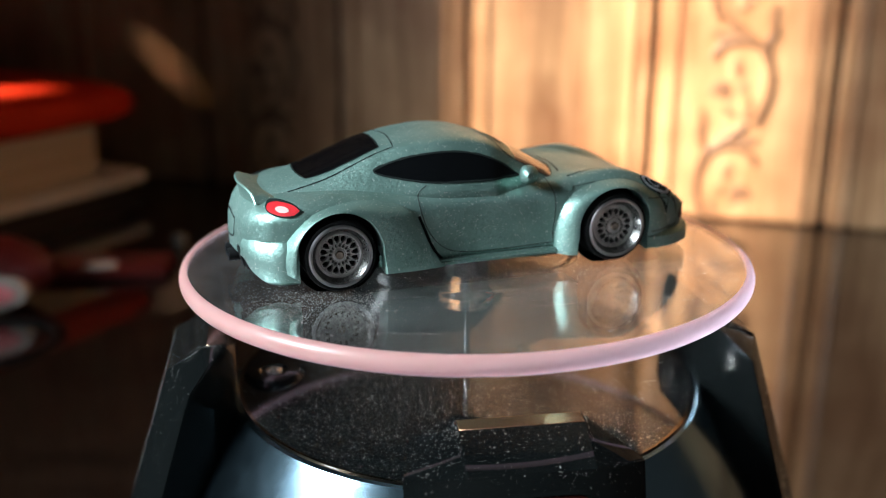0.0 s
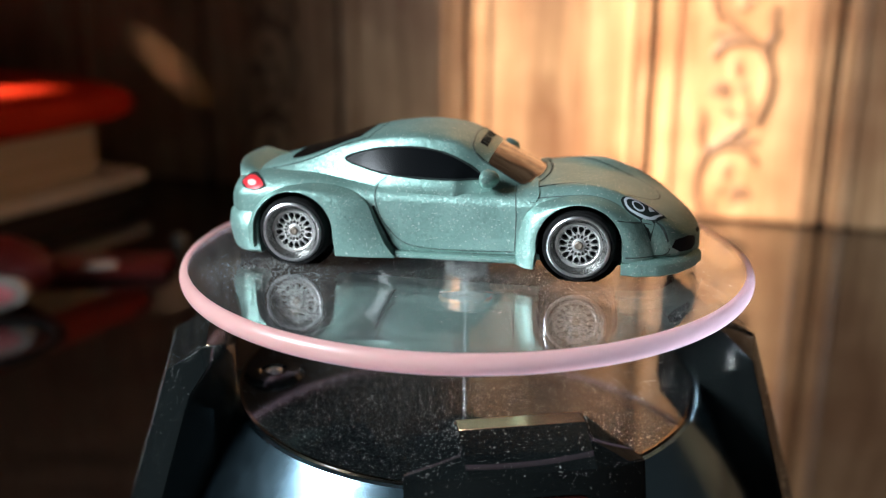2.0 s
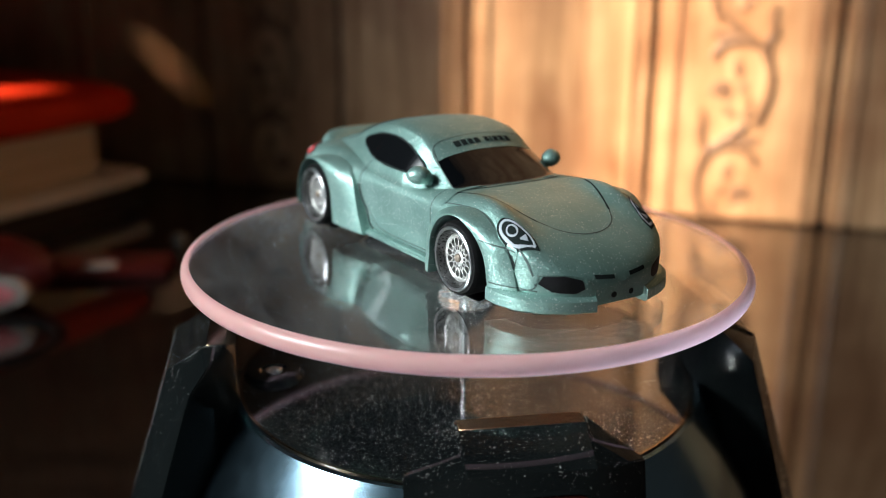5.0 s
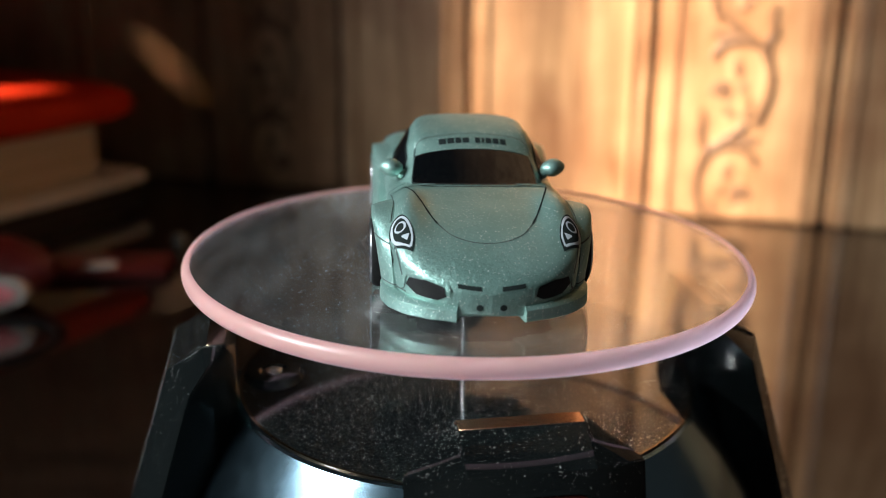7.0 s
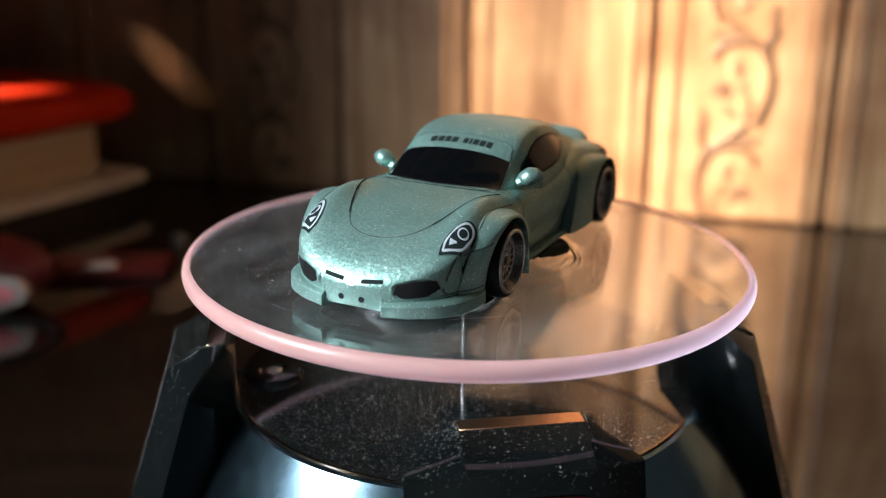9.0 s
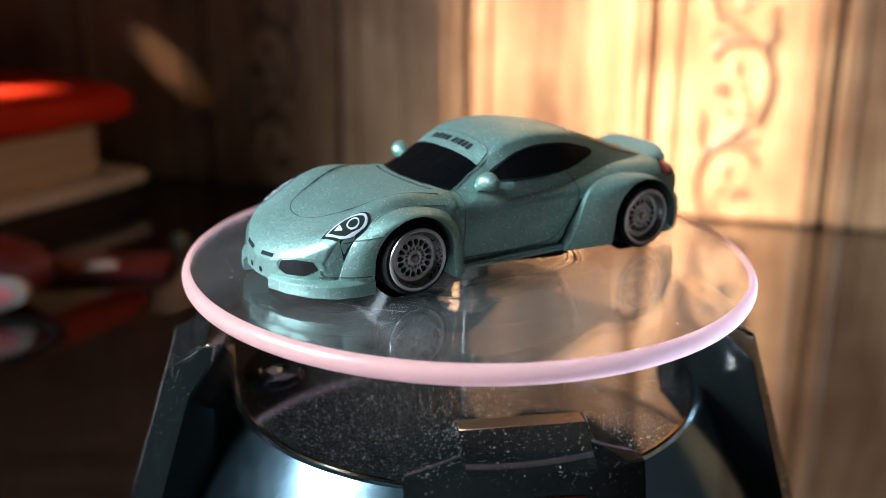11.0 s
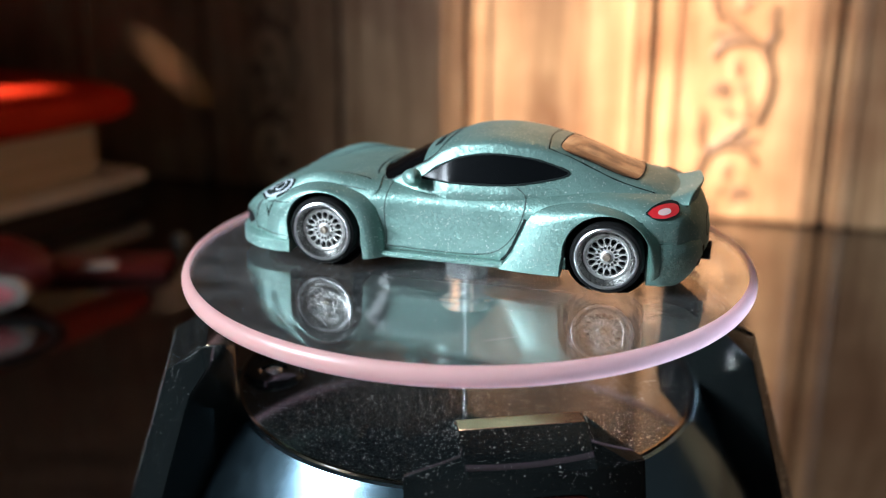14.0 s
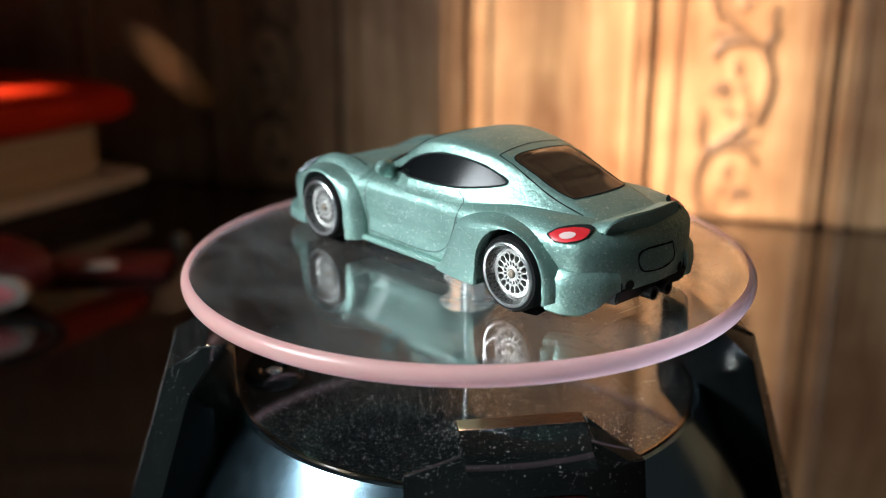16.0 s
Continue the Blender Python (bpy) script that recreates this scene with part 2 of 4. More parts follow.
def spline(table):
    """A smooth function through (x, value) pairs (monotone in slope, no overshoot)."""
    xs = np.array([t[0] for t in table], float)
    ys = np.array([t[1] for t in table], float)
    d = np.diff(ys) / np.diff(xs)
    m = np.concatenate([[d[0]], np.where(d[:-1] * d[1:] > 0, 2 * d[:-1] * d[1:] / np.where(d[:-1] + d[1:] == 0, 1, d[:-1] + d[1:]), 0), [d[-1]]])

    def value(x):
        x = min(max(x, xs[0]), xs[-1])
        i = min(int(np.searchsorted(xs, x, "right")) - 1, len(xs) - 2)
        h = xs[i + 1] - xs[i]
        t = (x - xs[i]) / h
        return float((1 + 2 * t) * (1 - t) ** 2 * ys[i] + t * (1 - t) ** 2 * h * m[i] + t * t * (3 - 2 * t) * ys[i + 1] + t * t * (t - 1) * h * m[i + 1])
    return value


# ---- room ----
TILT = radians(14)
WALL_O = Vector((99.0, 297.0, 0.0))
WALL_M = Matrix.Translation(WALL_O * MM) @ Matrix.Rotation(-TILT, 4, "Z")


def build_room():
    desk = link("desk", box(-512, 620, -760, 520, -30, 0, 1.0), DESK, smooth=True)
    tagged(desk, "dark brown lacquered desktop with a mirror gloss", "desk", kind="structure")
    wall = link("wall_north", box(-640, 560, 6, 40, -30, 1300), PLASTER, smooth=False)
    wall.matrix_world = WALL_M
    tagged(wall, "wall clad in brown vertical wooden boards", "wall", kind="structure")
    edges = [-600, -530, -460, -387, -313, -240, -167, -103, -18, 59, 132, 205, 278, 351, 424, 500]
    boards = []
    for a, b in zip(edges, edges[1:]):
        board = part("board", box(a + 1.2, b - 1.2, 0, 6.2, 0.4, 1200, 1.6, 3), WOOD, wall)
        boards.append(board)
        for s in (a + 9, b - 9):
            part("fillet", merged(tube([(s, -0.3, 1), (s, -0.3, 1199)], 1.5, 8)), WOOD, board)
    for centre, board in ((-203.0, boards[5]), (17.8, boards[8])):
        vine(centre, board)
    plain_walls()


def vine(centre, board):
    """A carved scroll that winds up the board, with arching shoots, hooked leaves and flowers."""
    pieces = []

    def branch(pts, w, taper):
        line = [q for q in smooth_line(pts, 26) if q[1] > 1]
        n = len(line)
        if n > 3:
            pieces.append(tube([(q[0], -0.25, q[1]) for q in line], w, 6, [taper[0] + (taper[1] - taper[0]) * j / (n - 1) for j in range(n)]))

    for k in range(0, 6):
        z0 = 19 + k * 46.0
        side = 1 if k % 2 else -1
        at = lambda pts: [(centre + side * (1.5 + x), z0 + z) for x, z in pts]
        branch(at([(-7.8, 25.5), (4.9, 15.5), (11.8, 5), (12.6, -5), (10.6, -13), (7.8, -20.5)]), 2.1, (0.75, 0.85))
        branch(at([(8.5, 12), (3, 15), (-4, 15.2), (-9.5, 12.5), (-12.5, 7.5)]), 2.0, (0.9, 0.75))
        branch(at([(12.5, 31), (11.2, 26), (12.4, 20), (9.5, 13), (11, 7)]), 2.3, (0.55, 0.9))
        branch(at([(4.5, -8), (4.8, -13), (2.5, -18)]), 1.3, (0.5, 1.0))
        for du, dz, ang, ln, wd in ((-7.5, -5.5, 20, 11, 3.4), (-5.5, -7.5, 110, 8, 2.6), (-1.0, 3.5, 100, 10, 2.4), (-3.5, -15.5, 140, 8, 2.0), (-9.5, 17.5, 165, 9, 2.2), (-4, 19, 140, 8, 2.0), (1.5, -5, 60, 6, 1.8)):
            c, s = side * math.cos(radians(ang)), math.sin(radians(ang))
            leaf = []
            for row in range(7):
                t = row / 6
                w = wd * math.sin(math.pi * t) ** 0.8 + 0.05
                leaf.append([(centre + side * (1.5 + du) + (t - 0.5) * ln * c - q * w * s, -0.15 - 0.8 * (1 - abs(q)), z0 + dz + (t - 0.5) * ln * s + q * w * c) for q in (-1, -0.4, 0.4, 1)])
            if z0 + dz > 8:
                pieces.append(grid(leaf))
    part("carved_vine", merged(*pieces), CARVED, board, "dark carved vine scroll with leaves")


def plain_walls():
    """Plain unseen walls added to shape light, with two window openings, two sun slits."""
    def slab(name, *b):
        return tagged(link(name, box(*b), PLASTER, smooth=False), "plain wall out of view, added to block and shape the light", "wall", kind="structure")
    X = (-512, -500)
    slab("wall_west_low", *X, -760, 520, -30, 130)
    slab("wall_west_front", *X, -760, -360, 130, 1300)
    slab("wall_west_head", *X, -360, -100, 530, 1300)
    slab("wall_west_pier", *X, -100, -6, 130, 1300)
    slab("wall_west_sill", *X, -6, 94, 130, 398)
    slab("wall_west_top", *X, -6, 94, 800, 1300)
    # the sloped gap here is shaped to drop sun on the red book
    slab("wall_west_back", *X, 94, 152, 130, 291)
    slab("wall_west_back_end", *X, 152, 190, 130, 1300)
    slope = [(94, 291), (97, 291), (141, 317), (152, 317), (152, 1300), (94, 1300)]
    head = raw([(x, y, z) for x in X for y, z in slope], [(0, 1, 2, 3, 4, 5), (6, 7, 8, 9, 10, 11)] + [(i, (i + 1) % 6, 6 + (i + 1) % 6, 6 + i) for i in range(6)])
    tagged(link("wall_west_back_top", head, PLASTER, smooth=False), "plain wall out of view, added to block and shape the light", "wall", kind="structure")
    # narrow slit added to throw a small sun patch on the boards
    slab("wall_west_corner", *X, 209, 520, 130, 1300)
    slab("wall_west_corner_low", *X, 190, 209, 130, 337)
    slab("wall_west_corner_high", *X, 190, 209, 348.5, 1300)
    # opaque sheet added behind the area lamp so no sun enters here
    blocker = tagged(link("sun_blocker", box(-511, -501, -360, -100, 130, 530), SUN_SHEET, smooth=False), "opaque pale sheet added to keep the sun out of the window opening", "window", kind="structure")
    # unseen stub added to keep window light off the left boards and books
    slab("shade_wall", -500, -300, -40, -20, 0, 1300)
    slab("wall_east", 560, 620, -760, 200, -30, 1300)
    slab("wall_south", -560, 620, -820, -760, -30, 1300)
    tagged(link("ceiling", box(-560, 620, -820, 520, 1300, 1330), PLASTER, smooth=False), "plain ceiling out of view, added to shut out the sky", "ceiling", kind="structure")
    # unseen upright added in the sun opening, casts a dimmer strip on the boards
    tagged(link("sun_bar", box(-509, -503, 61, 76, 398, 800, 1), PLASTER, smooth=False), "unseen bar added to split the sun patch", "window", kind="structure")


# ---- turntable ----
TOP_M = Matrix.Translation((0, 0, TOP * MM))


def leg_mesh():
    """A faceted upright: flat ledge on top, sloping dusty facets, then a foot that spreads to the desk."""
    def level(u_in, u_out, u_side, w_mid, w_side, z):
        return [(u_in, -w_mid, z), (u_side, -w_side, z - 1.2), (u_out, -w_mid, z), (u_out, w_mid, z), (u_side, w_side, z - 1.2), (u_in, w_mid, z)]
    top = [(37.4, -8.2, -11.5), (37.9, -8.5, -11.5), (40.4, -8.4, -11.5), (40.4, 8.4, -11.5), (37.9, 8.5, -11.5), (37.4, 8.2, -11.5)]
    ring = [top, level(36.5, 46.4, 42.6, 8.3, 15.8, -15.0), level(37.0, 55.0, 51.0, 8.6, 15.6, -42.0), level(38.0, 68.0, 63.0, 9.2, 16.0, -78.6)]
    verts, faces = [], []
    for r in ring:
        verts += r
    for k in range(3):
        for i in range(6):
            a, b = k * 6 + i, k * 6 + (i + 1) % 6
            faces.append((a, b, b + 6, a + 6))
    faces += [tuple(range(6)), tuple(range(18, 24))]
    bm = raw(verts, faces)
    bmesh.ops.bevel(bm, geom=bm.edges[:], offset=0.16 * MM, segments=2, affect="EDGES")
    return bm


def build_stand():
    base = new("turntable_base")
    base.matrix_world = TOP_M
    tagged(base, "black faceted plastic display turntable base standing on the desk", "turntable")
    part("top_plate", merged(lathe([(0.01, -22.0), (37.1, -22.0), (37.2, -22.1), (37.2, -25), (0.01, -25)], 128)), BLACK, base, "dusty glossy black top plate")
    part("bezel", merged(lathe([(36.5, -22.1), (36.6, -21.97), (37.1, -21.97), (37.25, -22.25)], 128)), BROWN_TINT, base, "thin dark ring tinted like the wall's reflection")
    part("cone", merged(lathe([(37.2, -22.3), (37.9, -22.5), (41.6, -28), (45.6, -35), (49.6, -45), (53.0, -60), (55.0, -79.6), (0.01, -79.6)], 128)), CHROME, base, "smooth dark chromed cone")
    part("socket", merged(lathe([(0.01, -21.0), (1.6, -21.0), (2.4, -21.4), (2.6, -22.1), (0.01, -22.1)], 32)), BLACK, base)
    for k in range(4):
        az = -79.5 + 90 * k
        leg = part("leg", leg_mesh(), BLACK, base)
        leg.matrix_local = pose((0.3 if k == 1 else -0.9 if k == 3 else 0) * MM, 0, 0, 0, 0, az)
        part("ledge", box(37.55, 40.3, -8.2, 8.2, -11.62, -11.44, 0.05, 1), ORANGE_TINT if k == 0 else BROWN_TINT, leg, "glossy top ledge tinted like the wall's reflection")
        leg_dust(leg, 31 + k)
        if k == 0:
            win = []
            for a in range(32):
                t = 2 * math.pi * a / 32
                c, s = math.cos(t), math.sin(t)
                win.append((abs(c) ** 0.4 * (1 if c > 0 else -1) * 5.6, abs(s) ** 0.4 * (1 if s > 0 else -1) * 4.2))
            pts = lambda k1, d: [(48.66 + d - q[1] * k1 * 0.3185, 2.0 + q[0] * k1, -21.9 + q[1] * k1) for q in win]
            rows = [pts(1.16, 0.02), pts(1.08, 0.45), pts(1.0, 0.1)]
            part("window_frame", merged(grid(rows, close_v=True)), BLACK, leg, "raised black frame")
            v = pts(1.0, 0.12) + [(48.79, 2.0, -21.9)]
            part("window", raw(v, [(i, (i + 1) % 32, 32) for i in range(32)]), WINE, leg, "dark red plastic window")
    specks("dust", base, 13000, 36.5, -21.98, 0.034, 7)
    # small bright screw on the rear plate
    part("screw_seat", merged(lathe([(0.01, -21.2), (2.0, -21.3), (2.4, -21.0), (4.2, -21.1), (5.0, -22.0), (0.01, -22.0)], 40)), BLACK, base).location = (-31.5 * MM, -3.0 * MM, 0)
    screw = part("screw", merged(lathe([(0.01, -20.6), (0.5, -20.65), (0.55, -20.9), (0.8, -20.8), (1.3, -21.0), (1.5, -21.4), (0.01, -21.4)], 24)), STEEL, base, "small shiny screw head")
    screw.location = (-31.5 * MM, -3.0 * MM, 0)
    return base


def leg_dust(leg, seed):
    """Dust grains on the upper outward facets of an upright."""
    rng = random.Random(seed)
    verts, faces = [], []
    facets = (((40.4, -8.4, -11.5), (40.4, 8.4, -11.5), (46.4, 8.3, -15.0), (46.4, -8.3, -15.0), 260),
              ((46.4, -8.3, -15.0), (46.4, 8.3, -15.0), (55.0, 8.6, -42.0), (55.0, -8.6, -42.0), 420),
              ((37.9, -8.5, -11.5), (40.4, -8.4, -11.5), (46.4, -8.3, -15.0), (42.6, -15.8, -16.2), 300),
              ((40.4, 8.4, -11.5), (37.9, 8.5, -11.5), (42.6, 15.8, -16.2), (46.4, 8.3, -15.0), 300),
              ((42.6, -15.8, -16.2), (46.4, -8.3, -15.0), (55.0, -8.6, -42.0), (51.0, -15.6, -43.2), 160),
              ((46.4, 8.3, -15.0), (42.6, 15.8, -16.2), (51.0, 15.6, -43.2), (55.0, 8.6, -42.0), 160))
    for a, b, c, d, count in facets:
        a, b, c, d = map(Vector, (a, b, c, d))
        nor = (b - a).cross(d - a).normalized()
        if nor.x < 0:
            nor = -nor
        u = (b - a).normalized()
        w = nor.cross(u)
        for k in range(count):
            p, q = rng.random(), rng.random() ** 1.3
            o = (a.lerp(b, p)).lerp(d.lerp(c, p), q) + nor * 0.02
            size = 0.036 * (0.4 + 1.2 * rng.random() ** 3)
            t = rng.random() * math.pi
            e, g = u * math.cos(t) + w * math.sin(t), w * math.cos(t) - u * math.sin(t)
            long = size * (1 + (4 * rng.random() if rng.random() < 0.05 else 0.3))
            i = len(verts)
            verts += [tuple((o + v) * MM) for v in (e * long, g * size, -e * long, -g * size, nor * size)]
            faces += [(i, i + 1, i + 4), (i + 1, i + 2, i + 4), (i + 2, i + 3, i + 4), (i + 3, i, i + 4)]
    me = bpy.data.meshes.new("dust")
    me.from_pydata(verts, [], faces)
    me.materials.append(DUST)
    ob = new("dust", me)
    ob.parent = leg
    return tagged(ob, "loose pale dust grains", kind="stuff")


def specks(name, parent, count, radius, z, size, seed, density=None):
    """Loose dust grains and short lint, scattered on a round plate."""
    rng = random.Random(seed)
    verts, faces = [], []
    made = 0
    while made < count:
        r, a = radius * math.sqrt(rng.random()), rng.random() * 2 * math.pi
        x, y = r * math.cos(a), r * math.sin(a)
        if density and rng.random() > density(x, y):
            continue
        made += 1
        s = size * (0.4 + 1.2 * rng.random() ** 3)
        l = s * (1 + (4 * rng.random() if rng.random() < 0.06 else 0.4 * rng.random()))
        t = rng.random() * math.pi
        c, q = math.cos(t), math.sin(t)
        k = len(verts)
        verts += [(x + l * c, y + l * q, z), (x - s * q, y + s * c, z), (x - l * c, y - l * q, z), (x + s * q, y - s * c, z), (x, y, z + s * 1.2)]
        faces += [(k, k + 1, k + 4), (k + 1, k + 2, k + 4), (k + 2, k + 3, k + 4), (k + 3, k, k + 4)]
    me = bpy.data.meshes.new(name)
    me.from_pydata([(x * MM, y * MM, q * MM) for x, y, q in verts], [], faces)
    me.materials.append(DUST)
    ob = new(name, me)
    ob.parent = parent
    return tagged(ob, "loose pale dust grains and lint", kind="stuff")


def build_plate():
    plate = new("turning_plate")
    tagged(plate, "clear acrylic round plate with a milky rounded rim", "turntable plate")
    edge = [(43.55 + 1.26 * math.cos(a), -1.45 + 1.45 * math.sin(a)) for a in [math.pi / 2 - math.pi * k / 14 for k in range(15)]]
    whole = merged(lathe([(0.01, 0.0), (20, 0.0), (43.3, 0.0)] + edge + [(43.3, -2.9), (20, -2.9), (0.01, -2.9), (0.01, 0.0)], 160))
    bmesh.ops.recalc_face_normals(whole, faces=whole.faces)
    for name, material, outer, label in (("disc", SMUDGED, False, "clear scratched acrylic disc"), ("rim", EDGE, True, "milky rounded rim tinted pink like light piped through it")):
        bm = whole.copy()
        far = [f for f in bm.faces if (f.calc_center_median().xy.length > 43.45 * MM) != outer]
        bmesh.ops.delete(bm, geom=far, context="FACES")
        me = bpy.data.meshes.new(name)
        bm.to_mesh(me)
        bm.free()
        me.materials.append(material)
        me.polygons.foreach_set("use_smooth", [True] * len(me.polygons))
        piece = new(name, me)
        piece.parent = plate
        piece.location = (-0.226 * MM, 0.138 * MM, 0)
        piece.visible_shadow = False
        tagged(piece, label)
    whole.free()
    hub = part("hub", merged(lathe([(3.5, -2.95), (4.55, -2.95), (4.6, -3.1), (4.6, -10.6), (4.3, -11.2), (0.7, -11.2), (0.7, -9.6), (3.3, -9.6), (3.5, -9.2), (3.5, -2.95)], 48)), HAZY, plate, "clear plastic hub socket")
    hub.visible_shadow = False
    part("rod", merged(lathe([(0.01, -2.95), (0.45, -2.95), (0.45, -21.2), (0.01, -21.5)], 20)), STEEL, plate, "thin steel rod")
    def thick(x, y):
        return 0.05 + 1.4 * math.exp(-((x + 29) / 8) ** 2 - ((y + 19) / 7) ** 2) + 0.22 * math.exp(-((x - 12) / 22) ** 2 - ((y + 22) / 12) ** 2)
    specks("dust", plate, 6500, 42.5, 0.01, 0.05, 11, thick)
    rng = random.Random(5)
    lines = []
    for k in range(20):
        r, a = rng.uniform(8, 40), rng.uniform(0, 2 * math.pi)
        sweep, bend = rng.uniform(0.05, 0.35), rng.uniform(-2, 2)
        pts = [((r + bend * t) * math.cos(a + sweep * t), (r + bend * t) * math.sin(a + sweep * t), 0.012) for t in [q / 8 for q in range(9)]]
        lines.append(tube(pts, 0.009, 4))
    part("scratches", merged(*lines), DUST, plate, "fine pale scratches", kind="stuff")
    return plate


# ---- toy car ----
SURF = []          # surfaces that lines and lamps are laid onto

W_ = spline([(-37.3, 0.0), (-36.8, 4.8), (-35.4, 9.0), (-32.8, 12.2), (-28, 13.4), (-15, 13.2), (-5, 12.9), (5, 12.9), (12, 13.1), (20, 13.2), (26, 12.9), (30, 11.8), (33, 9.4), (35, 6.0), (35.9, 2.6), (36.1, 0.0)])
ZT_ = spline([(-37.3, 7.0), (-36.3, 10.2), (-34.2, 12.3), (-28, 13.3), (-15, 13.4), (0, 13.2), (13, 13.0), (20, 12.3), (26, 10.9), (30, 9.4), (33, 7.8), (35.2, 6.0), (36.1, 4.6)])
ZS_ = spline([(-37.3, 6.0), (-34.8, 8.8), (-28, 9.8), (-10, 9.4), (10, 9.4), (20, 9.4), (27, 8.4), (32, 6.4), (36.1, 3.9)])
ZB_ = spline([(-37.3, 4.4), (-34, 3.4), (-30, 2.4), (-16, 2.0), (20, 2.0), (30, 1.8), (36.1, 2.0)])
N_ = 2.7


def hump(x, y):
    y = abs(y)
    return 1.7 * math.exp(-((x - 21) / 7.5) ** 2 - ((y - 10.4) / 2.4) ** 2) + 0.7 * math.exp(-((x + 24) / 7) ** 2 - ((y - 11) / 2.5) ** 2)


def body_y(x, z):
    w, zt, zs = W_(x), ZT_(x), ZS_(x)
    if z <= zs:
        return w
    q = min((z - zs) / (zt - zs), 0.985)
    return w * (1 - q ** N_) ** (1 / N_)


def half_section(x):
    w, zt, zs, zb = W_(x), ZT_(x), ZS_(x), ZB_(x)
    pts = [(0.0, zb), (0.5 * w, zb), (0.90 * w, zb), (0.955 * w, zb + 0.25)]
    for k in range(1, 9):
        t = k / 8
        y = w * (0.965 + 0.035 * math.sin(t * math.pi / 2)) - 0.35 * math.exp(-((t - 0.42) / 0.16) ** 2) * (1 if -14 < x < 10 else 0)
        pts.append((y, zb + 0.3 + (zs - zb - 0.3) * t))
    for k in range(1, 25):
        t = k / 24 * math.pi / 2
        y = w * math.cos(t) ** (2 / N_)
        pts.append((max(y, 0.0) if k < 24 else 0.0, zs + (zt - zs) * math.sin(t) ** (2 / N_) + hump(x, y)))
    return pts


def mirror_rows(rows):
    return [[(x, -y, z) for x, y, z in r] + [(x, y, z) for x, y, z in r[::-1][1:]] for r in rows]


WHEELS = ((18.6, 5.3), (-23.9, 5.3))


def body_shell():
    xs = [-37.3, -37.2, -37.0, -36.7] + [-36.3 + k * 0.5586 for k in range(129)] + [35.6, 35.85, 36.0, 36.1]
    rows = mirror_rows([[(x, y, z) for y, z in half_section(x)] for x in xs])
    v, f = grid(rows)
    keep = []
    for q in f:
        c = [sum(v[i][k] for i in q) / 4 for k in range(3)]
        if abs(c[1]) > 7.0 and any((c[0] - wx) ** 2 + (c[2] - wz) ** 2 < 6.5 ** 2 for wx, wz in WHEELS):
            continue
        keep.append(q)
    return v, keep


ZR_ = spline([(15, 11.8), (12.5, 12.9), (9, 14.8), (5, 16.9), (1.5, 18.5), (-2.5, 19.5), (-6, 19.8), (-11, 19.4), (-16, 18.35), (-20, 16.95), (-24, 15.4), (-28, 14.2), (-32, 12.8), (-34, 11.8)][::-1])
WB_ = spline([(-34, 8.2), (-28, 9.4), (-20, 10.3), (-15, 10.9), (-8, 12.0), (0, 12.3), (6, 11.8), (11, 11.0), (15, 10.0)])
WR_ = spline([(-34, 5.8), (-24, 6.7), (-16, 7.5), (-8, 8.5), (0, 8.8), (6, 8.9), (11, 8.8), (15, 8.6)])
ZF = 10.9


def cabin_shell():
    rows = []
    for k in range(91):
        x = -34 + 49 * k / 90
        h, wb, wr = ZR_(x) - ZF, WB_(x), WR_(x)
        ctl = [(wb, ZF), (wb - 0.2, ZF + 0.24 * h), (wr + 0.45, ZF + 0.78 * h), (wr - 0.9, ZF + 0.935 * h), (wr * 0.5, ZF + 0.988 * h), (0, ZF + h)]
        line = smooth_line(ctl, 30)
        bow = 0.030 if x > 0 else 0.010
        rows.append([(x - bow * p[0] ** 2 * min(1, max(0, (x - 0) / 6)) , max(p[0], 0.0), p[1]) for p in line])
    return grid(mirror_rows(rows))


def flare(inner, outer, y_rim, side, step=0.0, tuck=0.0, y_least=11.0):
    """A wide arch: from a lip inside the wheel house, over a proud edge, out to the body."""
    n = 44
    a, b = smooth_line(inner, n), smooth_line(outer, n)
    rows = []
    for k, (p, q) in enumerate(zip(a, b)):
        d = q - p
        y_in = y_rim - tuck * max(0.0, 1 - k / n / 0.36)
        yo = max(y_least, body_y(q[0], min(q[1], ZT_(q[0]) - 0.5))) + 0.10 + step * max(0.0, 1 - k / n / 0.38) ** 0.5
        row = [(p[0] + 0.02 * d[0], side * (y_in - 4.0), p[1] + 0.02 * d[1]), (p[0], side * (y_in - 0.35), p[1]), (p[0] + 0.03 * d[0], side * y_in, p[1] + 0.03 * d[1])]
        for t in (0.15, 0.32, 0.5, 0.68, 0.84, 0.95, 1.0):
            row.append((p[0] + d[0] * t, side * (y_in + (yo - y_in) * t ** 2.4), p[1] + d[1] * t))
        row.append((q[0] - 0.01 * d[0], side * (yo - 2.0), q[1] - 0.01 * d[1]))
        rows.append(row)
    return grid(rows)


def arc(cx, cz, r, a0, a1, n):
    return [(cx + r * math.cos(radians(a0 + (a1 - a0) * k / n)), cz + r * math.sin(radians(a0 + (a1 - a0) * k / n))) for k in range(n + 1)]


def front_flare(side):
    inner = [(24.6, 2.6)] + arc(18.6, 5.3, 6.05, -8, 188, 12) + [(12.35, 2.9), (12.3, 1.6)]
    outer = [(29.2, 3.2), (28.6, 5.6), (27.6, 8.0), (25.8, 10.1), (23.0, 11.6), (20, 12.2), (16.5, 12.0), (13.4, 11.2), (11.0, 9.4), (9.9, 6.6), (9.5, 3.6), (9.4, 1.7)]
    return flare(inner, outer, 15.2, side, 0.0, 1.4, 11.4)


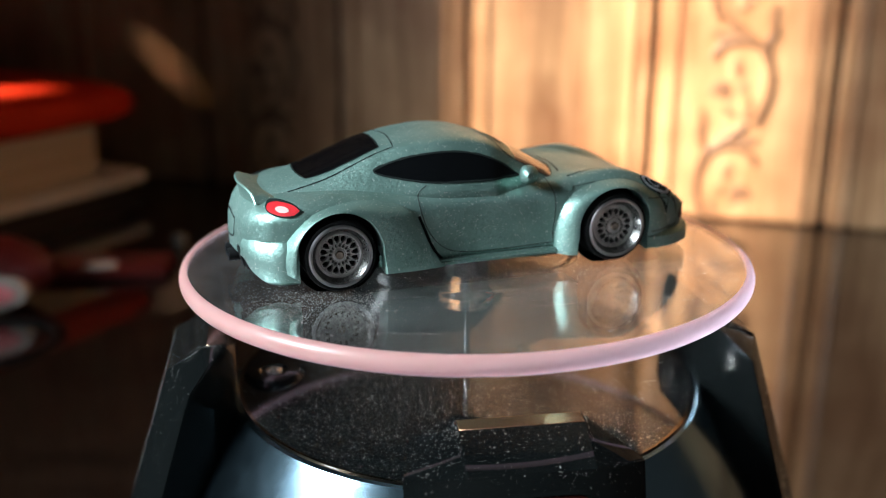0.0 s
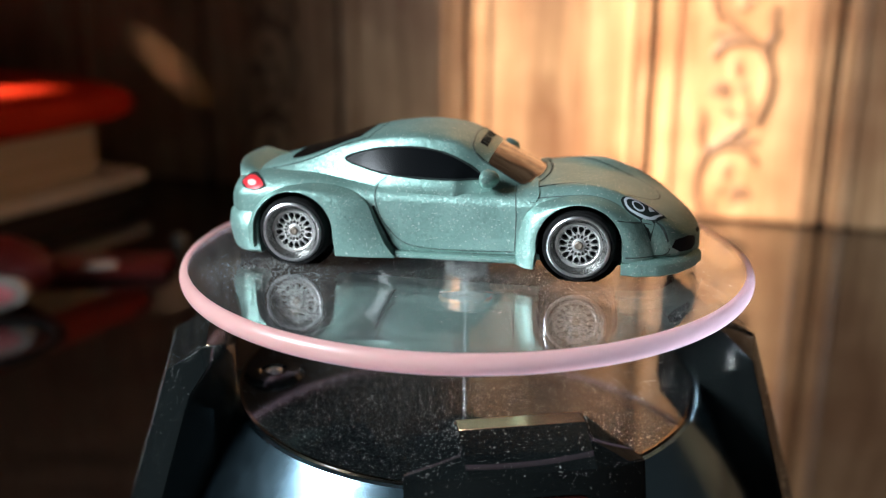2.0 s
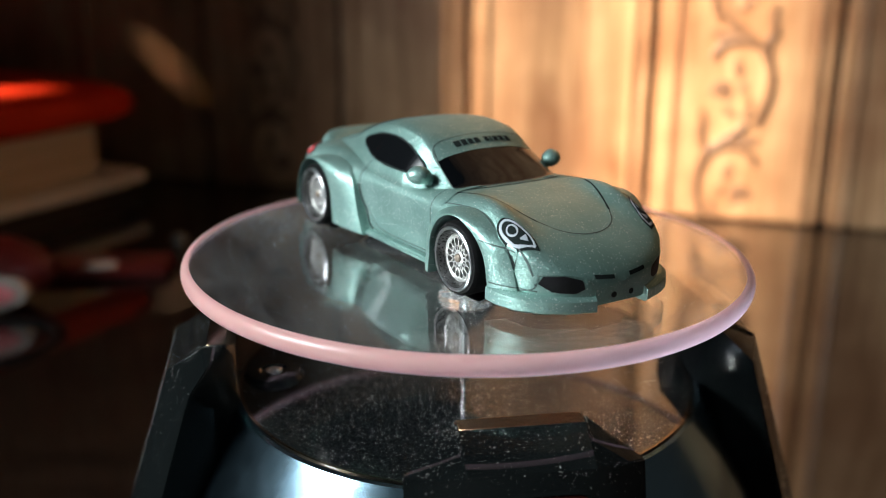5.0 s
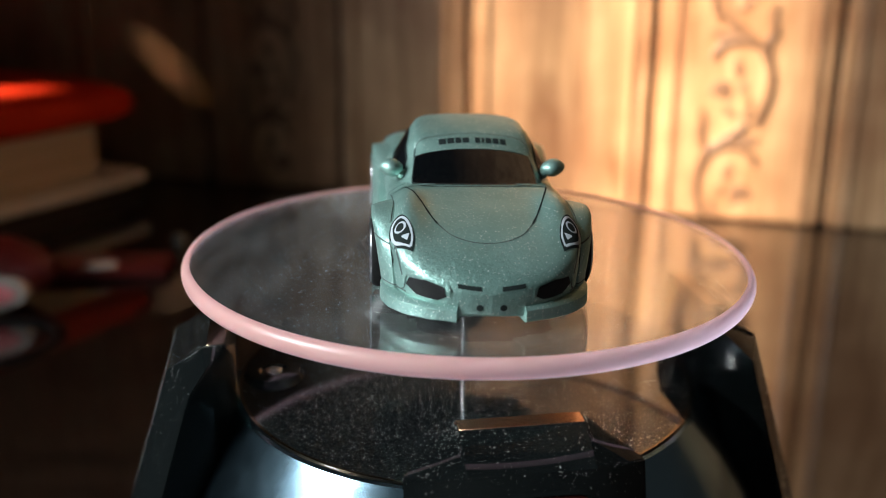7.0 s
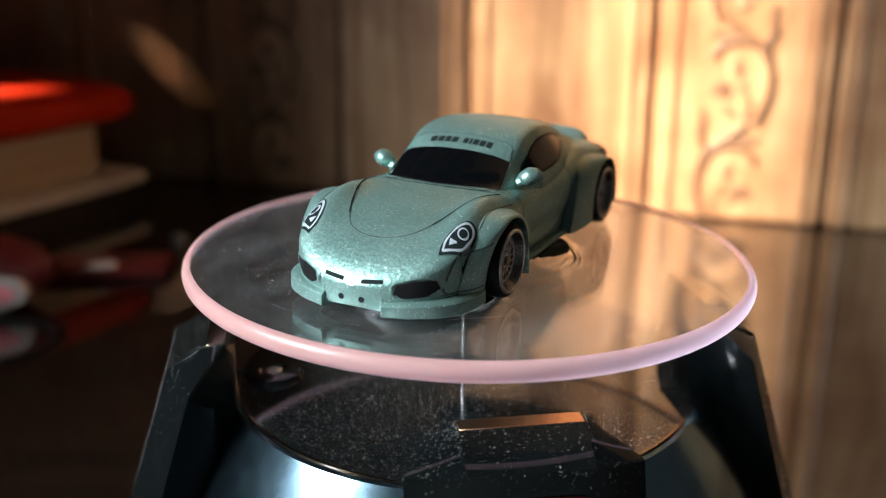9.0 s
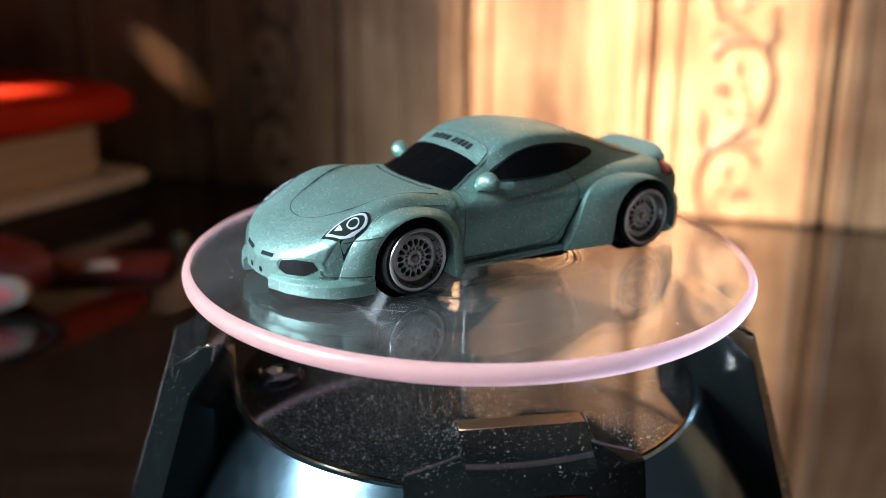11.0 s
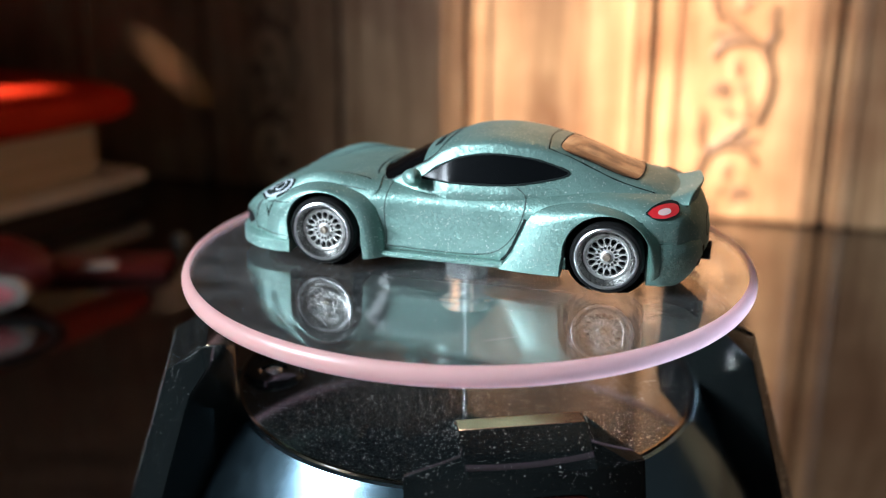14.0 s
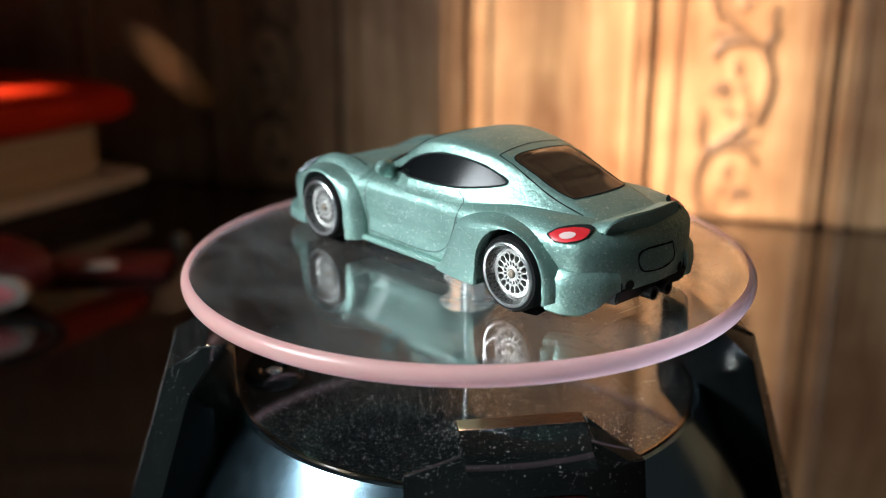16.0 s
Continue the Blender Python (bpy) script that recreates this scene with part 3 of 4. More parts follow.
def rear_flare(side):
    inner = [(-17.5, 2.0), (-17.6, 3.4)] + arc(-23.9, 5.3, 6.15, -4, 186, 12) + [(-30.1, 3.6), (-30.0, 2.6)]
    outer = [(-8.4, 1.9), (-10.0, 4.0), (-11.4, 7.0), (-12.9, 10.2), (-16.2, 11.8), (-20.5, 12.4), (-25.2, 11.8), (-28.2, 10.4), (-30.6, 7.9), (-31.8, 5.4), (-31.6, 3.2)]
    return flare(inner, outer, 15.2, side, 1.25)


VIEWS = {
    "R": (lambda a, b: (Vector((a, -45, b)), Vector((0, 1, 0)))),
    "L": (lambda a, b: (Vector((a, 45, b)), Vector((0, -1, 0)))),
    "T": (lambda a, b: (Vector((a, b, 50)), Vector((0, 0, -1)))),
    "F": (lambda a, b: (Vector((60, a, b)), Vector((-1, 0, 0)))),
    "B": (lambda a, b: (Vector((-60, a, b)), Vector((1, 0, 0)))),
}


def laid(a, b, view, lift):
    o, d = VIEWS[view](a, b)
    hit, nor, _, _ = TREE.ray_cast(o, d)
    if hit is None:
        return None
    if nor.dot(d) > 0:
        nor = -nor
    return hit + nor * lift


def patch(outline, view, lift=0.06, cols=28, rows=10, closed=True):
    """A thin skin over the part of the surface inside an outline, seen along a view."""
    o = [np.array(p, float) for p in (smooth_line(outline + outline[:1], 96)[:-1] if closed else outline)]
    lo, hi = min(p[0] for p in o), max(p[0] for p in o)
    out = []
    for k in range(cols + 1):
        s = 0.5 - 0.5 * math.cos(math.pi * (0.02 + 0.96 * k / cols))
        a = lo + (hi - lo) * s
        cuts = []
        for p, q in zip(o, o[1:] + o[:1]):
            if (p[0] - a) * (q[0] - a) <= 0 and p[0] != q[0]:
                cuts.append(p[1] + (q[1] - p[1]) * (a - p[0]) / (q[0] - p[0]))
        if len(cuts) < 2:
            continue
        b0, b1 = min(cuts), max(cuts)
        row = [laid(a, b0 + (b1 - b0) * j / rows, view, lift) for j in range(rows + 1)]
        if all(p is not None for p in row):
            out.append([tuple(p) for p in row])
    return grid(out)


def ribbon(points, view, width=0.22, lift=0.05, n=60):
    line = smooth_line(points, n)
    rows = []
    for i, p in enumerate(line):
        d = line[min(i + 1, n)] - line[max(i - 1, 0)]
        d = d / (np.linalg.norm(d) + 1e-9)
        w = width * (0.75 + 0.5 * noise.noise((p[0] * 0.9, p[1] * 0.9, 3.1)))
        a = laid(p[0] - d[1] * w / 2, p[1] + d[0] * w / 2, view, lift)
        b = laid(p[0] + d[1] * w / 2, p[1] - d[0] * w / 2, view, lift)
        m = laid(p[0], p[1], view, lift + 0.03)
        if a is None or b is None or m is None:
            continue
        rows.append([tuple(a), tuple(m), tuple(b)])
    return grid(rows)


def oval(cx, cy, rx, ry, tilt=0, n=20):
    c, s = math.cos(radians(tilt)), math.sin(radians(tilt))
    return [(cx + rx * math.cos(t) * c - ry * math.sin(t) * s, cy + rx * math.cos(t) * s + ry * math.sin(t) * c) for t in [2 * math.pi * k / n for k in range(n)]]


def build_wheel():
    """A wheel that faces -y: tyre, dished lip, mesh face and hub cap."""
    wheel = new("wheel")
    part("tyre", merged(lathe([(4.1, -2.35), (4.5, -2.55), (4.95, -2.45), (5.22, -2.0), (5.25, -1.2), (5.25, 1.6), (5.1, 2.3), (4.4, 2.5), (3.9, 2.2), (3.9, -2.2), (4.1, -2.35)], 72, "y")), RUBBER, wheel, "black rubber tyre")
    part("rim", merged(lathe([(4.2, -2.3), (4.52, -2.60), (4.44, -2.74), (4.12, -2.78), (3.95, -2.60), (3.66, -1.9), (3.38, -1.55), (3.3, -0.9), (3.85, -0.6), (4.1, -1.0), (4.2, -2.3)], 72, "y")), LIP, wheel, "polished grey dished rim")
    part("rim_edge", merged(lathe([(4.02, -2.70), (4.06, -2.80), (4.30, -2.84), (4.50, -2.72), (4.55, -2.58)], 72, "y")), BRIGHT, wheel, "bright polished edge of the rim")
    part("backing", merged(lathe([(0.01, -0.85), (3.6, -0.85), (3.6, 2.3), (0.01, 2.3)], 40, "y")), CAVITY, wheel, "dark inside of the wheel")
    web = []
    step = 2 * math.pi / 16
    polar = lambda r, a, h: (r * math.cos(a), h, r * math.sin(a))
    def holed(r0, r1, rc, hr, ht, turn, h0, h1):
        """A ring with sixteen oval holes through it, each with its own wall."""
        for k in range(16):
            rim_row, lip_row, deep_row = [], [], []
            for j in range(20):
                t = 2 * math.pi * j / 20
                dr, da = hr * math.cos(t), ht / rc * math.sin(t) * (1 + 0.28 * math.cos(t))
                lim = min((r1 - rc) / dr if dr > 1e-9 else 99, (r0 - rc) / dr if dr < -1e-9 else 99, step / 2 / abs(da) if abs(da) > 1e-9 else 99)
                a = (k + turn) * step
                rim_row.append(polar(rc + dr * lim, a + da * lim, h0))
                lip_row.append(polar(rc + dr, a + da, h0 - 0.03))
                deep_row.append(polar(rc + dr, a + da, h1))
            web.append(grid([rim_row, lip_row, deep_row], close_v=True))
    holed(1.60, 2.90, 2.26, 0.53, 0.35, 0.0, -1.62, -0.9)
    holed(0.92, 1.60, 1.30, 0.24, 0.165, 0.5, -1.62, -0.9)
    web.append(lathe([(2.88, -1.62), (3.05, -1.70), (3.40, -1.62), (3.40, -0.95)], 64, "y"))
    web.append(lathe([(0.01, -1.72), (0.78, -1.72), (0.94, -1.62), (0.94, -0.95), (0.01, -0.95)], 32, "y"))
    part("mesh_face", merged(*web), RIM, wheel, "silver mesh wheel face with many oval holes")
    part("hub_cap", merged(lathe([(0.01, -2.05), (0.46, -2.1), (0.60, -1.95), (0.62, -1.6), (0.01, -1.6)], 20, "y")), HUBCAP, wheel, "dull brass axle end")
    return wheel


HUBCAP = mottled(shader("dull_axle", (0.30, 0.25, 0.20), 0.45, 0.8), [(0.3, (0.24, 0.20, 0.16)), (0.7, (0.36, 0.30, 0.24))], 900)


def extruded(outline, view_y0, view_y1, bevel=0.35):
    """An outline in x and z, made thick across the car."""
    n = len(outline)
    bm = raw([(x, view_y0, z) for x, z in outline] + [(x, view_y1, z) for x, z in outline],
             [tuple(range(n)), tuple(range(n, 2 * n))] + [(i, (i + 1) % n, n + (i + 1) % n, n + i) for i in range(n)])
    bmesh.ops.bevel(bm, geom=bm.edges[:], offset=bevel * MM, segments=3, affect="EDGES")
    return bm


def lip_half(side):
    """One half of the front lip, from the arch to the notch in the middle."""
    plan = smooth_line([(24.6, 13.9), (27.5, 13.8), (30.6, 12.8), (33.2, 10.6), (35.0, 7.6), (36.1, 4.4)], 30)
    rows = []
    for k, p in enumerate(plan):
        q = plan[min(k + 1, 30)] - plan[max(k - 1, 0)]
        n = np.array([q[1], -q[0]]) / np.linalg.norm(q) * -1
        z0 = 0.9 + 0.1 * math.sin(k)*0.3
        z1 = 3.2 - 0.3 * k / 30
        prof = [(-3.5, z0 + 0.3), (-0.2, z0), (0.15, z0 + 0.25), (0.1, z1 - 0.4), (-0.35, z1), (-1.6, z1 + 0.25), (-3.5, z1)]
        rows.append([(p[0] + n[0] * d, side * (p[1] + n[1] * d), z) for d, z in prof])
    v, f = grid(rows, close_v=True)
    m = len(rows[0])
    f += [tuple(range(m)), tuple(range(len(v) - m, len(v)))]
    return v, f


def rear_corner(side):
    """The lower rear bumper corner behind the wheel, rounding towards the middle."""
    plan = smooth_line([(-29.5, 14.0), (-32.0, 13.5), (-34.0, 12.0), (-35.6, 9.8), (-36.5, 7.2)], 20)
    low = spline([(0, 1.4), (0.45, 1.3), (0.7, 2.2), (1, 4.2)])
    rows = []
    for k, p in enumerate(plan):
        q = plan[min(k + 1, 20)] - plan[max(k - 1, 0)]
        n = np.array([q[1], -q[0]]) / np.linalg.norm(q)
        z0 = low(k / 20)
        prof = [(-2.6, z0 + 0.2), (-0.5, z0), (-0.05, z0 + 0.4), (0.25, 4.6), (0.05, 6.4), (-0.7, 7.4), (-2.6, 7.6)]
        rows.append([(p[0] + n[0] * d, side * (p[1] + n[1] * d), z) for d, z in prof])
    v, f = grid(rows, close_v=True)
    m = len(rows[0])
    f += [tuple(range(m)), tuple(range(len(v) - m, len(v)))]
    return v, f


def spoiler_shell():
    """Ducktail that sweeps up from the rear deck."""
    rows = []
    for k in range(33):
        y = -8.2 + 16.4 * k / 32
        e = abs(y) / 8.2
        fall = max(0.0, 1 - e ** 6)
        x0 = 1.5 * e ** 2
        tip = 12.1 + 1.9 * fall ** 0.8
        rows.append([(-31.0 + x0 * 0.6, y, 12.0), (-32.4 + x0, y, 12.5 + 0.2 * fall), (-34.0 + x0, y, tip - 0.65 * fall), (-35.3 + x0, y, tip - 0.08), (-35.7 + x0, y, tip), (-35.85 + x0, y, tip - 0.25), (-35.5 + x0, y, tip - 1.1 * fall), (-35.2 + x0 * 0.9, y, 11.2), (-34.0 + x0 * 0.8, y, 10.0)])
    return grid(rows)


def build_car():
    global TREE
    car = new("toy_car")
    tagged(car, "grey-green metallic die-cast toy sports coupe with wide arches", "toy car")
    v, f = body_shell()
    SURF.append((v, f))
    body = part("body", raw(v, f), PAINT, car, "grey-green sprayed car body with sparkling flakes")
    c = cabin_shell()
    SURF.append(c)
    cabin = part("roof", merged(c), PAINT, car)
    for side in (-1, 1):
        for make, name in ((front_flare, "front_arch"), (rear_flare, "rear_arch")):
            q = make(side)
            SURF.append(q)
            part(name, merged(q), PAINT, car)
        part("front_lip", merged(lip_half(side)), PAINT, car)
        part("rear_corner", merged(rear_corner(side)), PAINT, car)
        # mirror on a short foot
        rows = []
        for i in range(13):
            t = i / 12
            r = math.sin(math.pi * (0.06 + 0.88 * t)) ** 0.7
            rows.append([(5.2 - 0.5 * t + 1.5 * r * math.cos(a) * (1.25 if math.cos(a) > 0 else 0.7), side * (10.5 + 3.6 * t), 13.9 + 1.4 * r * math.sin(a) + 0.2 * t) for a in [2 * math.pi * k / 16 for k in range(16)]])
        mv, mf = grid(rows, close_v=True)
        mf += [tuple(range(16)), tuple(range(len(mv) - 16, len(mv)))]
        mirror = part("wing_mirror", merged((mv, mf), tube([(5.4, side * 10.4, 12.9), (5.2, side * 11.6, 13.6)], 0.8, 8)), PAINT, car)
        part("skirt", extruded([(-9, 2.6), (-9, 1.75), (10, 1.75), (10, 2.6)], side * 12.0, side * 13.7, 0.3), PAINT, car)
    sp = spoiler_shell()
    SURF.append(sp)
    part("spoiler", merged(sp), PAINT, car, "upswept ducktail spoiler")
    part("chassis", box(-33, 33, -9.5, 9.5, 1.7, 5.0, 0.4), CAVITY, car, "black base plate")
    for wx, wz in WHEELS:
        for side in (-1, 1):
            part("wheel_housing", merged(lathe([(0.01, 6.5 * side), (6.4, 6.5 * side), (6.4, 12.6 * side)], 40, "y")), CAVITY, car).location = (wx * MM, 0, wz * MM)
    verts, faces = [], []
    for sv, sf in SURF:
        k = len(verts)
        verts += sv
        faces += [tuple(i + k for i in q) for q in sf]
    TREE = BVHTree.FromPolygons([Vector(p) for p in verts], faces)

    # windows
    screen = [(10.1, -9.3), (11.0, -7.6), (11.8, -5.2), (12.25, -2.6), (12.4, 0), (12.25, 2.6), (11.8, 5.2), (11.0, 7.6), (10.1, 9.3), (6.2, 8.9), (2.5, 8.2), (1.9, 4.5), (1.65, 0), (1.9, -4.5), (2.5, -8.2), (6.2, -8.9)]
    part("windscreen", merged(patch(screen, "T", 0.07, 44, 24, False)), GLASS, car, "dark glossy windscreen")
    part("sun_strip", merged(patch([(4.6, -8.55), (5.0, -4.5), (5.2, 0), (5.0, 4.5), (4.6, 8.55), (2.5, 8.15), (1.9, 4.5), (1.65, 0), (1.9, -4.5), (2.5, -8.15)], "T", 0.13, 30, 24, False)), PAINT, car, "painted band across the windscreen top")
    for a, b in ((-5.0, -3.9), (-3.7, -2.7), (-2.5, -1.6), (-1.4, -0.4), (0.5, 1.3), (1.5, 1.9), (2.1, 3.0), (3.2, 4.1), (4.3, 5.2)):
        part("lettering", merged(patch([(3.9, a), (3.9, b), (2.75, b), (2.75, a)], "T", 0.19, 6, 6, False)), SEAM, car, "plain dark bar of lettering")
    rear = [(-15.6, -5.6), (-15.2, 0), (-15.6, 5.6), (-20, 6.0), (-25.6, 5.7), (-26.8, 4.6), (-27.2, 0), (-26.8, -4.6), (-25.6, -5.7), (-20, -6.0)]
    part("rear_window", merged(patch(rear, "T", 0.07, 30, 20)), GLASS, car, "dark glossy rear window")
    part("rear_window_seal", merged(ribbon(rear + rear[:1], "T", 0.26, 0.09, 90), ribbon([(-13.8, -6.8), (-13.2, 0), (-13.8, 6.8)], "T", 0.24), ribbon([(-13.8, -6.8), (-20, -7.0), (-26, -7.0), (-29.5, -6.8)], "T", 0.22), ribbon([(-13.8, 6.8), (-20, 7.0), (-26, 7.0), (-29.5, 6.8)], "T", 0.22)), SEAM, car)
    part("windscreen_seal", merged(ribbon(screen + screen[:1], "T", 0.17, 0.15, 160)), GROOVE_SHADE, car)
    for view, s in (("R", -1), ("L", 1)):
        side_win = [(4.6, 13.5), (-2, 13.5), (-9, 13.7), (-14.5, 14.5), (-17.2, 15.4), (-14.6, 16.5), (-11, 17.3), (-6, 17.6), (-1.8, 17.0), (1.6, 15.6)]
        part("side_window", merged(patch(side_win, view, 0.07, 36, 12)), SIDE_GLASS, car, "dark glossy side window")
        part("window_seal", merged(ribbon(side_win + side_win[:1], view, 0.34, 0.10, 90)), SEAM, car)
        door = [(9.0, 12.6), (9.4, 9.0), (9.2, 3.4)]
        part("door_seam", merged(ribbon(door, view, 0.20), ribbon([(9.2, 3.3), (2, 3.1), (-4.5, 3.2), (-8.0, 4.2), (-10.4, 7.0), (-11.6, 10.4), (-11.4, 12.4), (-10.2, 13.4)], view, 0.18), ribbon([(9.2, 2.8), (0, 2.6), (-7.4, 2.6)], view, 0.16)), GROOVE_SHADE, car, "fine door gap line")
        # near-black ribbon paints the shade along the front of the rear arch
        part("arch_shade", merged(ribbon([(-8.2, 2.4), (-9.5, 4.0), (-10.9, 7.0), (-11.9, 9.4)], view, 0.55, 0.05)), SEAM, car, "dark line painted for the shade ahead of the rear arch")
        part("fuel_cap", merged(patch(oval(11.6, 11.9, 1.0, 1.0), view, 0.16, 14, 8)), PAINT, car, "round fender cap")
        # lamps
        hl = [(30.6, s * 9.0), (28.9, s * 8.7), (26.4, s * 9.3), (24.9, s * 10.4), (25.2, s * 11.6), (26.8, s * 12.0), (29.0, s * 11.4)]
        core = np.mean(np.array(hl), axis=0)
        hl = [(core[0] - 0.3 + 1.14 * (p[0] - core[0]), core[1] + s * 0.8 + 0.98 * (p[1] - core[1])) for p in hl]
        lamp = part("headlight", merged(patch(hl, "T", 0.08, 18, 10)), SEAM, car, "black outlined headlight with white rings")
        mid = np.mean(np.array(hl), axis=0)
        ring = [tuple(mid + 0.80 * (np.array(p) - mid)) for p in hl]
        part("outline", merged(ribbon(ring + ring[:1], "T", 0.36, 0.12, 60)), WHITE, lamp, "white painted outline")
        part("ring", merged(ribbon(oval(26.6, s * 11.35, 0.80, 0.62) + [(27.4, s * 11.35)], "T", 0.28, 0.14, 40)), WHITE, lamp)
        part("reflector", merged(patch([(29.0, s * 10.5), (28.0, s * 10.2), (28.1, s * 11.4)], "T", 0.14, 6, 4, False)), WHITE, lamp)
        tl = [(-28.7, 11.6), (-30.0, 11.0), (-31.8, 11.0), (-33.0, 11.5), (-32.6, 12.2), (-31.0, 12.5), (-29.6, 12.3)]
        tail = part("tail_light", merged(patch(tl, view, 0.16, 20, 10)), RED, car, "red tail light with a pale centre")
        part("lens", merged(patch(oval(-31.1, 11.7, 0.85, 0.34, 0), view, 0.22, 12, 6)), PALE, tail, "pale lamp centre")
        part("tail_seam", merged(ribbon(tl + tl[:1], view, 0.22, 0.20, 50)), SEAM, tail)
        part("bumper_seam", merged(ribbon([(23.9, 9.3), (26.0, 8.9), (28.6, 8.4)], view, 0.24), ribbon([(25.2, 3.7), (28.4, 3.7), (31.5, 3.6)], view, 0.24)), GROOVE_SHADE, car)
        # front openings
        part("air_intake", merged(patch([(s * 5.7, 4.1), (s * 6.0, 5.3), (s * 8.2, 5.9), (s * 10.3, 5.8), (s * 10.7, 4.7), (s * 9.4, 3.7), (s * 6.8, 3.5)], "F", 0.07, 24, 8, False)), CAVITY, car, "dark front air intake")
        part("intake_lip", merged(ribbon([(s * 5.4, 4.0), (s * 5.7, 5.5), (s * 8.2, 6.2), (s * 10.6, 6.1), (s * 11.1, 4.7)], "F", 0.55, 0.16, 30)), PAINT, car, "raised edge of the air intake")
        part("grille_slot", merged(patch([(s * 1.3, 5.5), (s * 4.3, 5.8), (s * 4.3, 5.3), (s * 1.3, 5.0)], "F", 0.07, 10, 4, False)), SEAM, car, "dark grille slot")
        part("bumper_hole", merged(patch(oval(s * 1.5, 2.9, 0.45, 0.42), "F", 0.08, 8, 6)), SEAM, car)
        part("fender_seam", merged(ribbon([(s * 12.0, 9.0), (s * 11.4, 6.6), (s * 10.9, 4.2), (s * 12.0, 3.3)], "F", 0.26), ribbon([(24.2, s * 12.6), (20, s * 12.2), (15, s * 12.2), (11, s * 12.4)], "T", 0.16)), GROOVE_SHADE, car)
        # rear openings
        part("exhaust_pipe", merged(lathe([(0.01, -0.6), (0.55, -0.6), (0.6, -1.6), (0.95, -1.6), (0.95, 1.0)], 20)), CAVITY, car, "dark exhaust tip").matrix_local = pose(-36.2 * MM, s * 1.5 * MM, 3.1 * MM, 0, 90, 0)
        for k in (0, 1):
            part("rear_reflector", merged(patch(oval(s * (5.4 + 1.8 * k), 4.9, 0.7, 0.75), "B", 0.08, 10, 6)), SEAM, car, "round dark rear vent")
    flank = [(11.6, 10.3), (15, 9.7), (19, 8.8), (23, 7.5), (25.6, 6.4)]
    front = [(25.6, 6.4), (28.0, 4.8), (29.4, 2.5), (29.8, 0), (29.4, -2.5), (28.0, -4.8), (25.6, -6.4)]
    part("bonnet_gap", merged(*[ribbon([(x, q * y) for x, y in flank], "T", 0.34, 0.05, 50) for q in (-1, 1)]), SEAM, car, "dark gap beside the bonnet")
    part("bonnet_seam", merged(ribbon(front, "T", 0.22, 0.05, 70)), GROOVE_SHADE, car, "shallow bonnet front line")
    part("cowl_gap", merged(ribbon([(11.3, -9.6), (12.5, -6.4), (13.1, -3), (13.25, 0), (13.1, 3), (12.5, 6.4), (11.3, 9.6)], "T", 0.36, 0.05, 60)), SEAM, car, "dark gap between bonnet and windscreen")
    part("plate_recess", merged(ribbon([(-3.4, 9.0), (3.4, 9.0), (3.0, 6.4), (-3.0, 6.4), (-3.4, 9.0)], "B", 0.34, 0.06, 60)), SEAM, car)
    part("bumper_plate", extruded([(33.0, 1.5), (33.0, 3.8), (35.6, 3.8), (35.6, 1.5)], -4.6, 4.6, 0.3), PAINT, car)
    part("diffuser", extruded([(-33.0, 1.9), (-33.0, 4.8), (-36.7, 4.8), (-36.2, 2.4)], -7.5, 7.5, 0.4), CAVITY, car, "black rear underside")
    wheel = build_wheel()
    wheel.parent = car
    wheel.matrix_local = pose(WHEELS[0][0] * MM, -12.6 * MM, WHEELS[0][1] * MM, 0, 7, 0)
    for (wx, wz), side, turn in ((WHEELS[0], 1, 40), (WHEELS[1], -1, 15), (WHEELS[1], 1, 70)):
        copy_thing(wheel, pose(wx * MM, side * 12.6 * MM, wz * MM, 0, turn, 0) @ pose(0, 0, 0, 0, 0, 180 if side > 0 else 0))
    return car


# ---- things on the desk ----
def oriented(name, label, category, x, y, turn):
    ob = new(name)
    ob.matrix_world = pose(x * MM, y * MM, 0, 0, 0, turn)
    return tagged(ob, label, category)


RED_COVER = mottled(shader("red_cloth_cover", (0.60, 0.030, 0.006), 0.7, ior=1.2), [(0.3, (0.52, 0.024, 0.005)), (0.7, (0.68, 0.038, 0.008))], 40, bump=0.3, bump_scale=900)
PAPER = mottled(shader("page_edges", (0.55, 0.42, 0.26), 0.8), [(0.3, (0.46, 0.34, 0.20)), (0.7, (0.62, 0.48, 0.31))], 30, stretch=(0.2, 0.2, 12), bump=0.4)
PALE_BOARD = mottled(shader("pale_board", (0.70, 0.64, 0.56), 0.6), [(0.3, (0.64, 0.58, 0.50)), (0.7, (0.78, 0.71, 0.62))], 50)
DARK_CLOTH = mottled(shader("dark_brown_cover", (0.016, 0.009, 0.006), 0.6), [(0.3, (0.011, 0.006, 0.004)), (0.7, (0.022, 0.013, 0.009))], 60)
DARK_RED = mottled(shader("dark_red_plastic", (0.12, 0.012, 0.010), 0.35), [(0.3, (0.09, 0.009, 0.008)), (0.7, (0.16, 0.018, 0.013))], 90)
DULL_CLOTH = mottled(shader("pale_padding", (0.42, 0.37, 0.32), 0.8), [(0.3, (0.36, 0.31, 0.27)), (0.7, (0.48, 0.42, 0.37))], 80)
GLITTER = mottled(shader("sparkling_red", (0.75, 0.08, 0.09), 0.4), [(0.42, (0.75, 0.06, 0.08)), (0.50, (0.85, 0.14, 0.16)), (0.62, (0.92, 0.60, 0.60))], 1400, detail=2)


